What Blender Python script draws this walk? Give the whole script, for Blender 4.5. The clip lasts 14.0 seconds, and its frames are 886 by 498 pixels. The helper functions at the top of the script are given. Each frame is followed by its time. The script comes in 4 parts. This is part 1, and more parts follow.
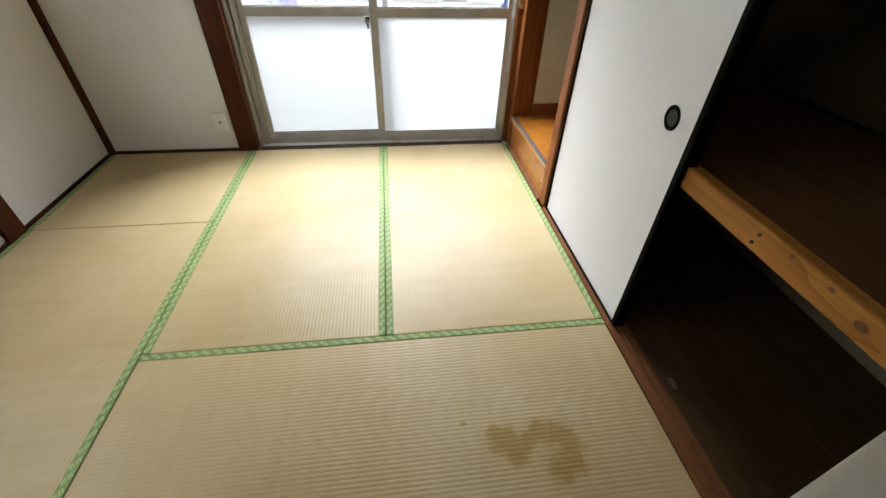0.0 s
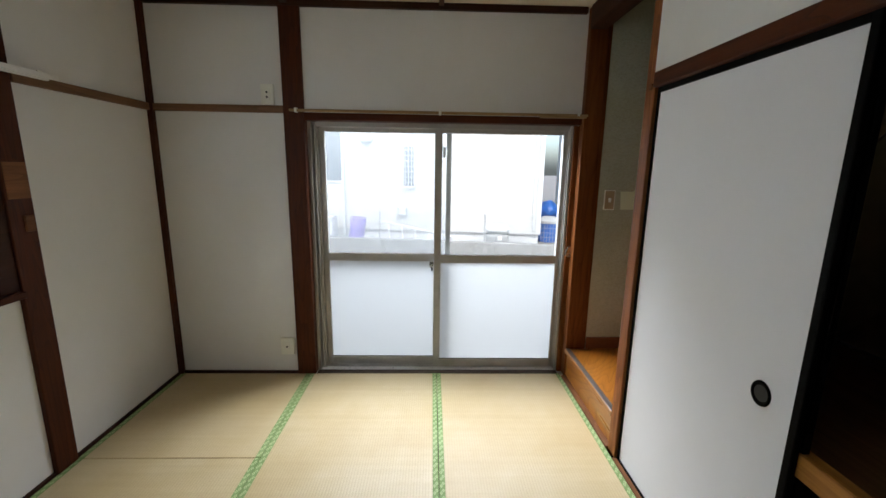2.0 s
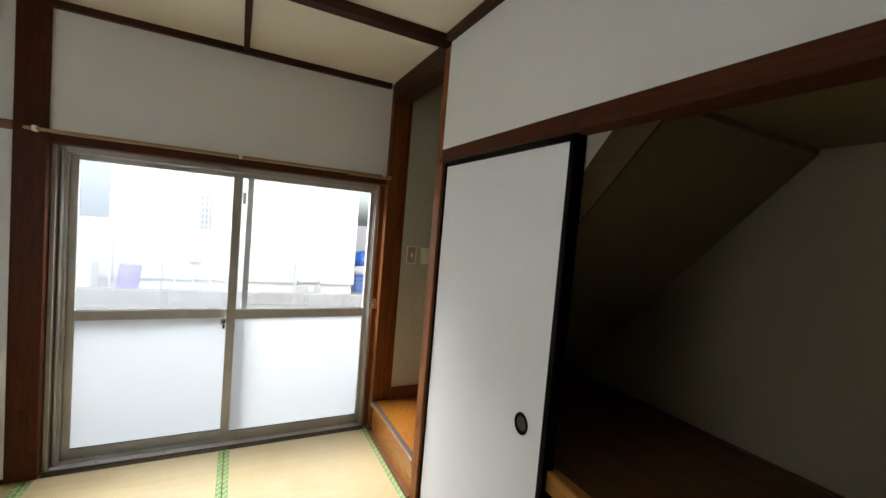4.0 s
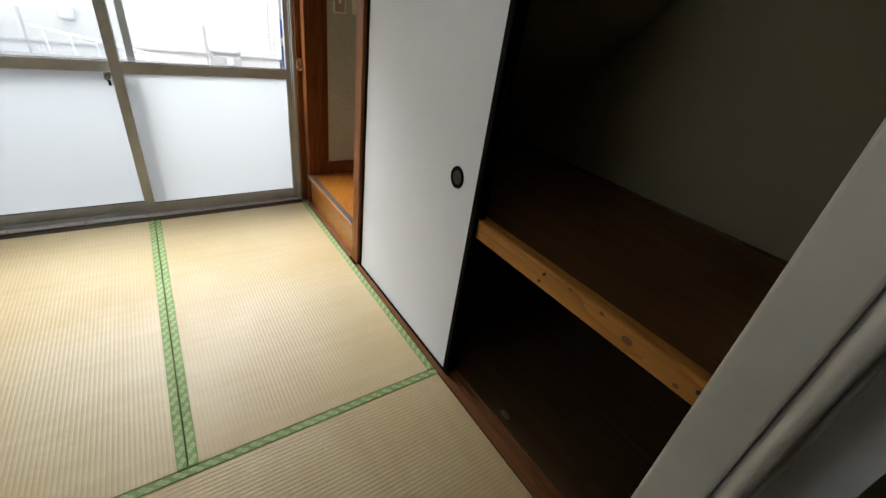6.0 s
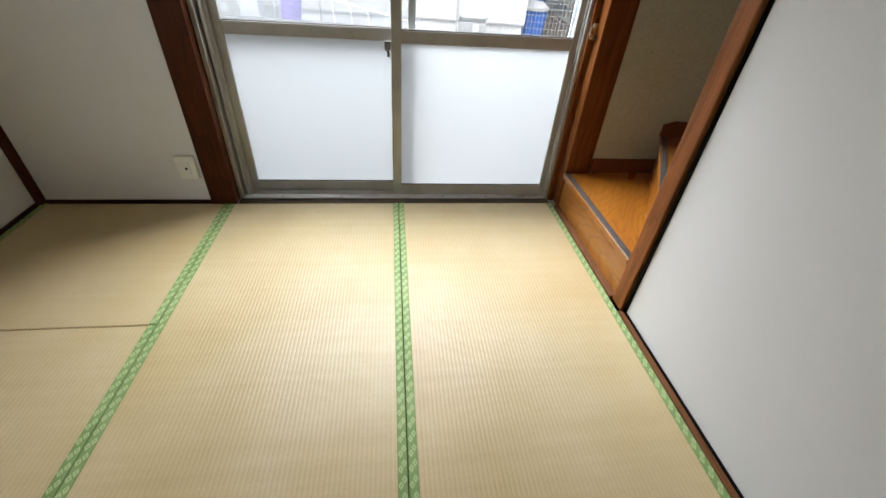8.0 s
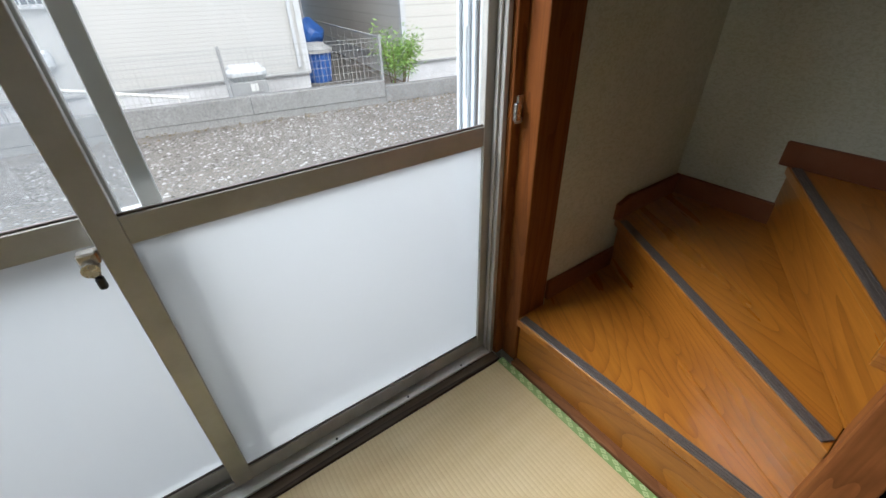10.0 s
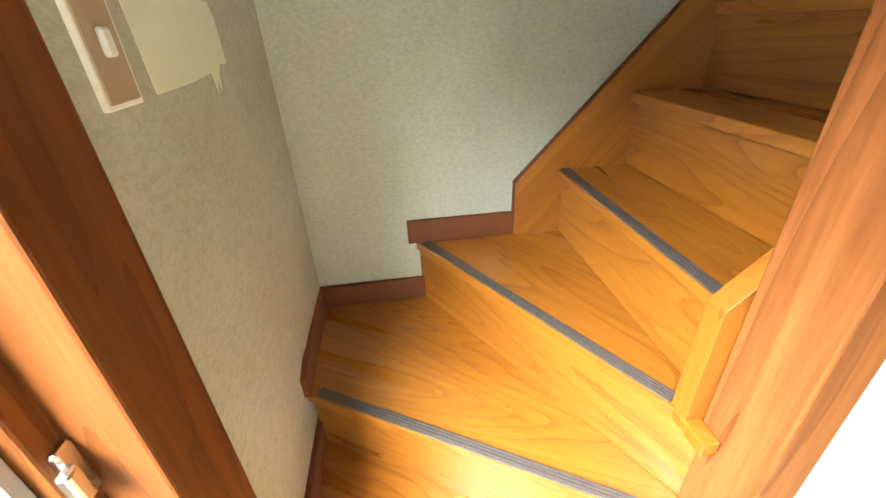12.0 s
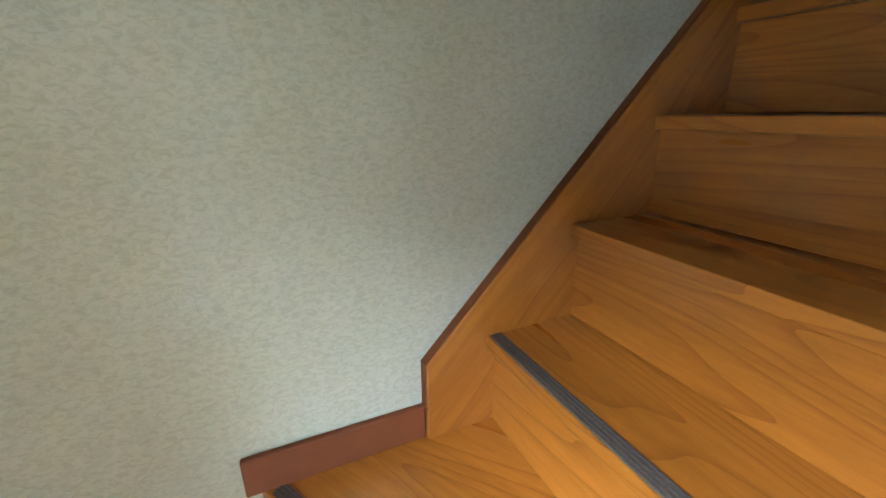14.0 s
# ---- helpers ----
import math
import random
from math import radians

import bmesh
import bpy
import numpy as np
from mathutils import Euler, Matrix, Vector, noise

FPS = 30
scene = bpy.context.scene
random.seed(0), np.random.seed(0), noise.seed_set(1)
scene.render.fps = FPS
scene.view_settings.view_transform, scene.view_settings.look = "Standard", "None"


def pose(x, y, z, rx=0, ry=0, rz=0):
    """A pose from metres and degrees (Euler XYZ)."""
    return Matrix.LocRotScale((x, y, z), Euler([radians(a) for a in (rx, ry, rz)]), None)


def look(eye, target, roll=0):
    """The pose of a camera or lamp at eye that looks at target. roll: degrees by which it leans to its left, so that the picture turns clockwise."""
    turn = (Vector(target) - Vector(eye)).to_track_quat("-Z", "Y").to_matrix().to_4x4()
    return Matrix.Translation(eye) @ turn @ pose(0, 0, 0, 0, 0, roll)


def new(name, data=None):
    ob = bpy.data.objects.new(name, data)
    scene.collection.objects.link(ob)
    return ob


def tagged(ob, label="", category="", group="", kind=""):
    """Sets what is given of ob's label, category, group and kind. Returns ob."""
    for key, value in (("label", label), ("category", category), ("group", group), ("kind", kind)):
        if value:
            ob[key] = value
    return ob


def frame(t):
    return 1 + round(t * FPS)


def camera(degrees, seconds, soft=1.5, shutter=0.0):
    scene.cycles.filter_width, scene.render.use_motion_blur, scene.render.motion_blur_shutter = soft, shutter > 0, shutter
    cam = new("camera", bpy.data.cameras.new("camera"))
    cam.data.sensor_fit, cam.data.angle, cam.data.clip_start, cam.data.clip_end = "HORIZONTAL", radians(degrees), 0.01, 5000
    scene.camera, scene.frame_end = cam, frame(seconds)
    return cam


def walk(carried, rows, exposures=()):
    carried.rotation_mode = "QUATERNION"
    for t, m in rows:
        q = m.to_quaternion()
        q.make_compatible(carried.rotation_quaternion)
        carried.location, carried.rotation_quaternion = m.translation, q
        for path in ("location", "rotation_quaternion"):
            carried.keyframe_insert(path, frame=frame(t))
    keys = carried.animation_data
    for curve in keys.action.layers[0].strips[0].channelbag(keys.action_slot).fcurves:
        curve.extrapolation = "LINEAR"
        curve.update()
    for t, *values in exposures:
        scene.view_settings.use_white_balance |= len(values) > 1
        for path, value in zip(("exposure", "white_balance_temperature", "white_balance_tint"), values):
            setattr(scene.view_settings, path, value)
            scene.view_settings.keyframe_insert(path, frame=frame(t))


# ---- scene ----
cam = camera(95.1, 14.0)
PATH = [
    (0, (0.069, -0.068, 1.244), (0.283, 1.472, -0.013), 1.7),
    (0.5, (0.063, -0.005, 1.261), (0.082, 1.627, 0.105), 0.8),
    (1, (0.018, 0.002, 1.319), (0.008, 1.819, 0.483), -0.6),
    (1.1, (-0.018, -0.015, 1.326), (0.001, 1.836, 0.569), -0.0),
    (1.5, (-0.041, -0.007, 1.386), (0.03, 1.92, 0.856), 0.8),
    (2, (-0.046, -0.003, 1.42), (0.012, 1.958, 1.031), 0.9),
    (2.5, (-0.071, -0.021, 1.443), (-0.047, 1.962, 1.181), -0.2),
    (3, (-0.052, -0.027, 1.442), (0.123, 1.96, 1.3), 1.2),
    (3.5, (-0.039, -0.036, 1.442), (0.536, 1.879, 1.387), 3.9),
    (4, (0.004, -0.033, 1.448), (0.912, 1.746, 1.343), 4.8),
    (4.2, (0.016, -0.036, 1.462), (1.102, 1.639, 1.334), 4.8),
    (6.3, (0.116, 0.062, 1.249), (1.104, 1.412, 0.154), 7.8),
    (6.5, (0.1, 0.089, 1.243), (0.977, 1.487, 0.114), 7.3),
    (7, (0.005, 0.191, 1.213), (0.516, 1.664, -0.039), 7.3),
    (7.2, (-0.029, 0.28, 1.189), (0.273, 1.775, -0.105), 7.3),
    (9.3, (-0.03, 1.465, 1.142), (0.228, 3.18, 0.146), 1.8),
    (9.5, (0.005, 1.599, 1.136), (0.418, 3.268, 0.114), 0.2),
    (9.7, (0.025, 1.755, 1.143), (0.709, 3.327, 0.113), -2.2),
    (10, (0.123, 1.913, 1.151), (1.071, 3.291, 0.054), -1.6),
    (10.5, (0.323, 2.088, 1.168), (1.681, 3.136, 0.14), -4.5),
    (11, (0.498, 2.186, 1.142), (2.134, 2.625, 0.081), -5.7),
    (11.5, (0.55, 2.312, 1.182), (2.187, 2.247, 0.036), -6.1),
    (12, (0.603, 2.328, 1.239), (2.340, 2.143, 0.263), -2.8),
    (12.5, (0.641, 2.331, 1.276), (2.444, 2.190, 0.423), -1.5),
    (13, (0.748, 2.34, 1.301), (2.579, 2.078, 0.542), -0.4),
    (13.5, (0.93, 2.278, 1.274), (2.722, 1.677, 0.622), -2.9),
    (14, (1.12, 2.217, 1.264), (2.847, 1.44, 0.622), -0.5),
]
EXPOSURES = [(0.0, 2.72, 6300, 10), (1.0, 2.38, 6150, 10), (2.0, 2.2, 6050, 10), (3.0, 2.3, 6100, 10), (4.0, 2.45, 6300, 10), (6.5, 2.2, 6300, 10), (7.0, 2.65, 6350, 10), (9.5, 1.65, 5950, 10), (10.0, 1.75, 6100, 10),
             (10.5, 1.55, 6050, 10), (11.0, 2.1, 6550, 10), (11.5, 3.60, 6450, 10), (12.0, 4.45, 6350, 6), (12.5, 4.87, 6200, 2), (13.0, 5.08, 5950, 2), (13.5, 4.75, 5750, 4), (14.0, 4.35, 5450, 6)]
walk(cam, [(t, look(eye, target, roll)) for t, eye, target, roll in PATH], EXPOSURES)

# ---- light ----
world = bpy.data.worlds.new("sky")
scene.world = world
world.use_nodes = True
wn = world.node_tree.nodes
sky = wn.new("ShaderNodeTexSky")
sky.sky_type, sky.sun_disc = "NISHITA", False
sky.sun_elevation, sky.sun_rotation = radians(50), radians(200)
sky.air_density, sky.dust_density, sky.ozone_density = 1.0, 4.0, 1.0
wn["Background"].inputs["Strength"].default_value = 0.10
world.node_tree.links.new(sky.outputs[0], wn["Background"].inputs["Color"])
sun = new("sun", bpy.data.lights.new("sun", "SUN"))
sun.data.energy, sun.data.angle, sun.data.color = 0.65, radians(25), (1.0, 0.97, 0.93)
sun.matrix_world = look((3, -6, 10), (0, 0, 0))


def sky_lamp(name, eye, target, w, h, power):
    """Skylight gathered at the head of a window opening."""
    ob = new(name, bpy.data.lights.new(name, "AREA"))
    ob.data.shape, ob.data.size, ob.data.size_y, ob.data.energy = "RECTANGLE", w, h, power
    ob.data.color = (0.96, 0.98, 1.0)
    ob.matrix_world = look(eye, target)
    return ob


sky_lamp("skylight_garden", (-0.45, 3.4, 2.6), (0.3, 2.0, 0.3), 2.8, 1.2, 97)
sky_lamp("skylight_west", (-2.35, 0.95, 1.6), (-1.0, 0.95, 1.2), 1.2, 0.8, 17)


# ---- materials ----
def material(name, color, rough=0.6, metal=0.0):
    m = bpy.data.materials.new(name)
    m.use_nodes = True
    b = m.node_tree.nodes["Principled BSDF"]
    b.inputs["Base Color"].default_value = (*color, 1)
    b.inputs["Roughness"].default_value, b.inputs["Metallic"].default_value = rough, metal
    return m, m.node_tree.nodes, m.node_tree.links, b


def coords(n, l, scale=(1, 1, 1), rot=(0, 0, 0)):
    tc, mp = n.new("ShaderNodeTexCoord"), n.new("ShaderNodeMapping")
    mp.inputs["Scale"].default_value = scale
    mp.inputs["Rotation"].default_value = [radians(a) for a in rot]
    l.new(tc.outputs["Object"], mp.inputs["Vector"])
    return mp.outputs["Vector"]


def noise_tex(n, l, vec, scale, detail=4.0, rough=0.55, dist=0.0):
    t = n.new("ShaderNodeTexNoise")
    t.inputs["Scale"].default_value, t.inputs["Detail"].default_value = scale, detail
    t.inputs["Roughness"].default_value, t.inputs["Distortion"].default_value = rough, dist
    l.new(vec, t.inputs["Vector"])
    return t.outputs["Fac"]


def ramp(n, l, fac, stops):
    r = n.new("ShaderNodeValToRGB")
    els = r.color_ramp.elements
    while len(els) < len(stops):
        els.new(0.5)
    for e, (p, c) in zip(els, stops):
        e.position, e.color = p, (*c, 1)
    l.new(fac, r.inputs["Fac"])
    return r.outputs["Color"]


def mix(n, l, kind, fac, a, b):
    x = n.new("ShaderNodeMixRGB")
    x.blend_type = kind
    for sock, v in ((x.inputs[0], fac), (x.inputs[1], a), (x.inputs[2], b)):
        if isinstance(v, (int, float)):
            sock.default_value = v
        elif isinstance(v, tuple):
            sock.default_value = (*v, 1)
        else:
            l.new(v, sock)
    return x.outputs[0]


def bump(n, l, b, height, strength=0.2, distance=0.002, normal=None):
    x = n.new("ShaderNodeBump")
    x.inputs["Strength"].default_value, x.inputs["Distance"].default_value = strength, distance
    l.new(height, x.inputs["Height"])
    if normal is not None:
        l.new(normal, x.inputs["Normal"])
    l.new(x.outputs[0], b.inputs["Normal"])
    return x.outputs[0]


def mathn(n, l, op, a, b=0.0, c=0.0):
    x = n.new("ShaderNodeMath")
    x.operation = op
    for sock, v in zip(x.inputs, (a, b, c)):
        if isinstance(v, (int, float)):
            sock.default_value = v
        else:
            l.new(v, sock)
    return x.outputs[0]


def wood(name, dark, light, axis="z", rough=0.45, ring=14.0, gap=0.5, coat=0.0, rot=(0, 0, 0), knots=0.0, size=3.2):
    """Plain-sawn wood with its grain along the axis."""
    m, n, l, b = material(name, light, rough)
    sc = {"x": (0.12, 1, 1), "y": (1, 0.12, 1), "z": (1, 1, 0.12)}[axis]
    info = n.new("ShaderNodeObjectInfo")
    tc, add, mp = n.new("ShaderNodeTexCoord"), n.new("ShaderNodeVectorMath"), n.new("ShaderNodeMapping")
    off = n.new("ShaderNodeVectorMath")
    off.operation = "SCALE"
    off.inputs[0].default_value = (3.1, 2.3, 4.7)
    l.new(info.outputs["Random"], off.inputs["Scale"])
    l.new(tc.outputs["Object"], mp.inputs["Vector"])
    mp.inputs["Rotation"].default_value = [radians(a) for a in rot]
    mp2 = n.new("ShaderNodeMapping")
    mp2.inputs["Scale"].default_value = sc
    l.new(mp.outputs[0], mp2.inputs["Vector"])
    l.new(mp2.outputs[0], add.inputs[0])
    l.new(off.outputs[0], add.inputs[1])
    vec = add.outputs[0]
    big = noise_tex(n, l, vec, size, 2.0, 0.5, 0.4)
    rings = mathn(n, l, "FRACT", mathn(n, l, "MULTIPLY", big, ring))
    rings = mathn(n, l, "POWER", rings, 5.0 if coat > 0.2 else 3.5)
    fine = noise_tex(n, l, vec, 160.0, 3.0, 0.6)
    tone = noise_tex(n, l, vec, 5.0, 3.0, 0.5)
    mp3 = n.new("ShaderNodeMapping")
    mp3.inputs["Scale"].default_value = [0.25 if v < 1 else 1.0 for v in sc]
    l.new(vec, mp3.inputs["Vector"])
    streak = noise_tex(n, l, mp3.outputs[0], 55.0, 3.0, 0.6)
    mid = tuple(0.5 * (p + q) for p, q in zip(dark, light))
    base = ramp(n, l, tone, [(0.25, mid), (0.75, light)])
    col = mix(n, l, "MIX", mathn(n, l, "MULTIPLY", rings, gap), base, dark)
    col = mix(n, l, "MULTIPLY", 0.35, col, ramp(n, l, fine, [(0.3, (0.6, 0.55, 0.5)), (0.65, (1, 1, 1))]))
    col = mix(n, l, "MULTIPLY", 0.34 if coat > 0.2 else 0.55, col, ramp(n, l, streak, [(0.32, (0.48, 0.42, 0.36)), (0.62, (1, 1, 1))]))
    shade = ramp(n, l, info.outputs["Random"], [(0.0, (0.84, 0.82, 0.80)), (1.0, (1.0, 1.0, 1.0))])
    col = mix(n, l, "MULTIPLY", 1.0 if coat > 0.2 else 0.4, col, shade)
    if knots:
        v = n.new("ShaderNodeTexVoronoi")
        v.inputs["Scale"].default_value = knots
        l.new(vec, v.inputs["Vector"])
        col = mix(n, l, "MIX", ramp(n, l, v.outputs["Distance"], [(0.0, (1, 1, 1)), (0.10, (0.7, 0.7, 0.7)), (0.16, (0, 0, 0))]), col, tuple(0.35 * c for c in dark))
    l.new(col, b.inputs["Base Color"])
    rgh = noise_tex(n, l, vec, 9.0, 3.0)
    l.new(mathn(n, l, "MULTIPLY_ADD", rgh, 0.25, rough - 0.12), b.inputs["Roughness"])
    b.inputs["Specular IOR Level"].default_value = 0.5 if coat else 0.16
    b.inputs["Coat Weight"].default_value, b.inputs["Coat Roughness"].default_value = coat, 0.25
    bump(n, l, b, mathn(n, l, "ADD", rings, fine), 0.12, 0.001)
    return m


def paper(name, color, rough=0.85, grain=450.0, stain=(0.9, 0.87, 0.8), strength=0.12):
    m, n, l, b = material(name, color, rough)
    vec = coords(n, l)
    big = noise_tex(n, l, vec, 1.7, 5.0, 0.6)
    col = mix(n, l, "MULTIPLY", ramp(n, l, big, [(0.35, (0, 0, 0)), (0.75, (0.6, 0.6, 0.6))]), color, stain)
    l.new(col, b.inputs["Base Color"])
    bump(n, l, b, noise_tex(n, l, vec, grain, 2.0, 0.6), strength, 0.001)
    return m


def plaster(name):
    """Olive-beige sand plaster with short fibres."""
    m, n, l, b = material(name, (0.45, 0.43, 0.33), 0.9)
    vec = coords(n, l)
    v2 = coords(n, l, (1.0, 1.0, 1.7))
    big = noise_tex(n, l, vec, 2.2, 4.0, 0.6)
    fib = noise_tex(n, l, v2, 75.0, 3.0, 0.65, 0.8)
    fine = noise_tex(n, l, vec, 420.0, 2.0, 0.6)
    col = ramp(n, l, big, [(0.3, (0.40, 0.407, 0.30)), (0.7, (0.48, 0.492, 0.405))])
    col = mix(n, l, "MULTIPLY", 0.32, col, ramp(n, l, fib, [(0.36, (0.50, 0.46, 0.36)), (0.58, (1, 1, 1))]))
    col = mix(n, l, "SCREEN", mathn(n, l, "MULTIPLY", ramp(n, l, fine, [(0.66, (0, 0, 0)), (0.8, (1, 1, 1))]), 0.35), col, (0.6, 0.6, 0.55))
    l.new(col, b.inputs["Base Color"])
    bump(n, l, b, mathn(n, l, "ADD", fib, mathn(n, l, "MULTIPLY", fine, 0.5)), 0.3, 0.0015)
    return m


def tatami(name):
    """Woven rush: ribs along local y, straw grain across."""
    m, n, l, b = material(name, (0.5, 0.4, 0.22), 0.42)
    tc, sep = n.new("ShaderNodeTexCoord"), n.new("ShaderNodeSeparateXYZ")
    l.new(tc.outputs["Object"], sep.inputs[0])
    info = n.new("ShaderNodeObjectInfo")
    rib = mathn(n, l, "ABSOLUTE", mathn(n, l, "SINE", mathn(n, l, "MULTIPLY", sep.outputs["X"], math.pi / 0.0135)))
    straw = noise_tex(n, l, coords(n, l, (60, 900, 1)), 1.0, 2.0, 0.6)
    cross = noise_tex(n, l, coords(n, l, (0.9, 26, 1)), 1.0, 3.0, 0.6)
    fade = noise_tex(n, l, coords(n, l), 1.6, 4.0, 0.6)
    col = ramp(n, l, fade, [(0.28, (0.515, 0.385, 0.19)), (0.5, (0.57, 0.45, 0.25)), (0.75, (0.625, 0.52, 0.33))])
    col = mix(n, l, "MULTIPLY", 0.30, col, ramp(n, l, straw, [(0.3, (0.55, 0.5, 0.4)), (0.7, (1, 1, 1))]))
    col = mix(n, l, "MULTIPLY", 0.15, col, ramp(n, l, cross, [(0.35, (0.6, 0.55, 0.45)), (0.65, (1, 1, 1))]))
    col = mix(n, l, "MULTIPLY", 0.26, col, ramp(n, l, rib, [(0.0, (0.55, 0.48, 0.38)), (0.45, (1, 1, 1))]))
    col = mix(n, l, "MIX", mathn(n, l, "MULTIPLY", info.outputs["Random"], 0.25), col, (0.50, 0.36, 0.17))
    l.new(col, b.inputs["Base Color"])
    bump(n, l, b, mathn(n, l, "ADD", rib, mathn(n, l, "MULTIPLY", straw, 0.4)), 0.36, 0.0015)
    b.inputs["Specular IOR Level"].default_value = 0.4
    return m


def border_cloth(name):
    """Green woven border; pale outlined diamonds in slanting pairs along local y."""
    m, n, l, b = material(name, (0.12, 0.26, 0.07), 0.75)
    tc, sep = n.new("ShaderNodeTexCoord"), n.new("ShaderNodeSeparateXYZ")
    l.new(tc.outputs["Object"], sep.inputs[0])
    v = mathn(n, l, "SUBTRACT", mathn(n, l, "MULTIPLY", mathn(n, l, "FRACT", mathn(n, l, "DIVIDE", sep.outputs["Y"], 0.042)), 0.042), 0.021)
    total = 0.0
    for cu, cv in ((-0.0048, -0.0085), (0.0048, 0.0065)):
        du = mathn(n, l, "DIVIDE", mathn(n, l, "ABSOLUTE", mathn(n, l, "SUBTRACT", sep.outputs["X"], cu)), 0.0078)
        dv = mathn(n, l, "DIVIDE", mathn(n, l, "ABSOLUTE", mathn(n, l, "SUBTRACT", v, cv)), 0.0115)
        d = mathn(n, l, "ADD", du, dv)
        rim = mathn(n, l, "COMPARE", d, 0.72, 0.30)
        dot = mathn(n, l, "LESS_THAN", d, 0.2)
        total = mathn(n, l, "MAXIMUM", total, mathn(n, l, "MAXIMUM", rim, dot))
    wv = noise_tex(n, l, coords(n, l), 700.0, 2.0)
    fade = noise_tex(n, l, coords(n, l), 9.0, 3.0)
    col = mix(n, l, "MIX", mathn(n, l, "MULTIPLY", total, 0.62), ramp(n, l, fade, [(0.3, (0.17, 0.27, 0.075)), (0.7, (0.26, 0.36, 0.13))]), (0.56, 0.64, 0.32))
    col = mix(n, l, "MULTIPLY", 0.4, col, ramp(n, l, wv, [(0.3, (0.5, 0.5, 0.5)), (0.7, (1, 1, 1))]))
    l.new(col, b.inputs["Base Color"])
    bump(n, l, b, wv, 0.3, 0.001)
    return m


def metal_paint(name, color, rough=0.4, metal=0.0, dirt=0.3, scale=6.0):
    m, n, l, b = material(name, color, rough, metal)
    vec = coords(n, l)
    d = noise_tex(n, l, vec, scale, 5.0, 0.65)
    l.new(mix(n, l, "MULTIPLY", mathn(n, l, "MULTIPLY", ramp(n, l, d, [(0.4, (0, 0, 0)), (0.7, (1, 1, 1))]), dirt), color, (0.5, 0.45, 0.38)), b.inputs["Base Color"])
    l.new(mathn(n, l, "MULTIPLY_ADD", d, 0.3, rough - 0.15), b.inputs["Roughness"])
    return m


def clear_pane(name):
    """Thin clear pane: passes straight through, with a faint gloss."""
    m, n, l, b = material(name, (1, 1, 1))
    out = n["Material Output"]
    t, g, x, fr = n.new("ShaderNodeBsdfTransparent"), n.new("ShaderNodeBsdfGlossy"), n.new("ShaderNodeMixShader"), n.new("ShaderNodeLayerWeight")
    t.inputs["Color"].default_value = (0.94, 0.96, 0.96, 1)
    g.inputs["Roughness"].default_value = 0.02
    l.new(mathn(n, l, "MULTIPLY_ADD", mathn(n, l, "POWER", fr.outputs["Facing"], 5.0), 0.7, 0.025), x.inputs[0])
    l.new(t.outputs[0], x.inputs[1])
    l.new(g.outputs[0], x.inputs[2])
    l.new(x.outputs[0], out.inputs["Surface"])
    return m


def frosted_pane(name):
    m, n, l, b = material(name, (0.9, 0.93, 0.95), 0.5)
    out = n["Material Output"]
    t, r, x, y, g = n.new("ShaderNodeBsdfTranslucent"), n.new("ShaderNodeBsdfRefraction"), n.new("ShaderNodeMixShader"), n.new("ShaderNodeMixShader"), n.new("ShaderNodeBsdfGlossy")
    t.inputs["Color"].default_value = (0.59, 0.605, 0.605, 1)
    r.inputs["Color"].default_value, r.inputs["Roughness"].default_value, r.inputs["IOR"].default_value = (0.68, 0.69, 0.685, 1), 0.45, 1.1
    g.inputs["Roughness"].default_value = 0.3
    x.inputs[0].default_value, y.inputs[0].default_value = 0.45, 0.05
    l.new(t.outputs[0], x.inputs[1])
    l.new(r.outputs[0], x.inputs[2])
    l.new(x.outputs[0], y.inputs[1])
    l.new(g.outputs[0], y.inputs[2])
    l.new(y.outputs[0], out.inputs["Surface"])
    return m


def net(name):
    """Fine insect netting: mostly open, the threads pale grey."""
    m, n, l, b = material(name, (0.45, 0.47, 0.5), 0.8)
    out = n["Material Output"]
    t, x = n.new("ShaderNodeBsdfTransparent"), n.new("ShaderNodeMixShader")
    x.inputs[0].default_value = 0.24
    d = n.new("ShaderNodeBsdfTranslucent")
    d.inputs["Color"].default_value = (0.20, 0.21, 0.22, 1)
    l.new(t.outputs[0], x.inputs[1])
    l.new(d.outputs[0], x.inputs[2])
    l.new(x.outputs[0], out.inputs["Surface"])
    return m


def siding(name, color, pitch, depth=0.5):
    m, n, l, b = material(name, color, 0.7)
    tc, sep = n.new("ShaderNodeTexCoord"), n.new("ShaderNodeSeparateXYZ")
    l.new(tc.outputs["Object"], sep.inputs[0])
    f = mathn(n, l, "FRACT", mathn(n, l, "DIVIDE", sep.outputs["Z"], pitch))
    d = noise_tex(n, l, coords(n, l), 2.0, 5.0, 0.6)
    col = mix(n, l, "MULTIPLY", 0.6, color, ramp(n, l, f, [(0.0, (0.55, 0.54, 0.52)), (0.14, (1, 1, 1))]))
    col = mix(n, l, "MULTIPLY", mathn(n, l, "MULTIPLY", d, 0.3), col, (0.7, 0.68, 0.62))
    l.new(col, b.inputs["Base Color"])
    bump(n, l, b, f, depth, 0.006)
    return m


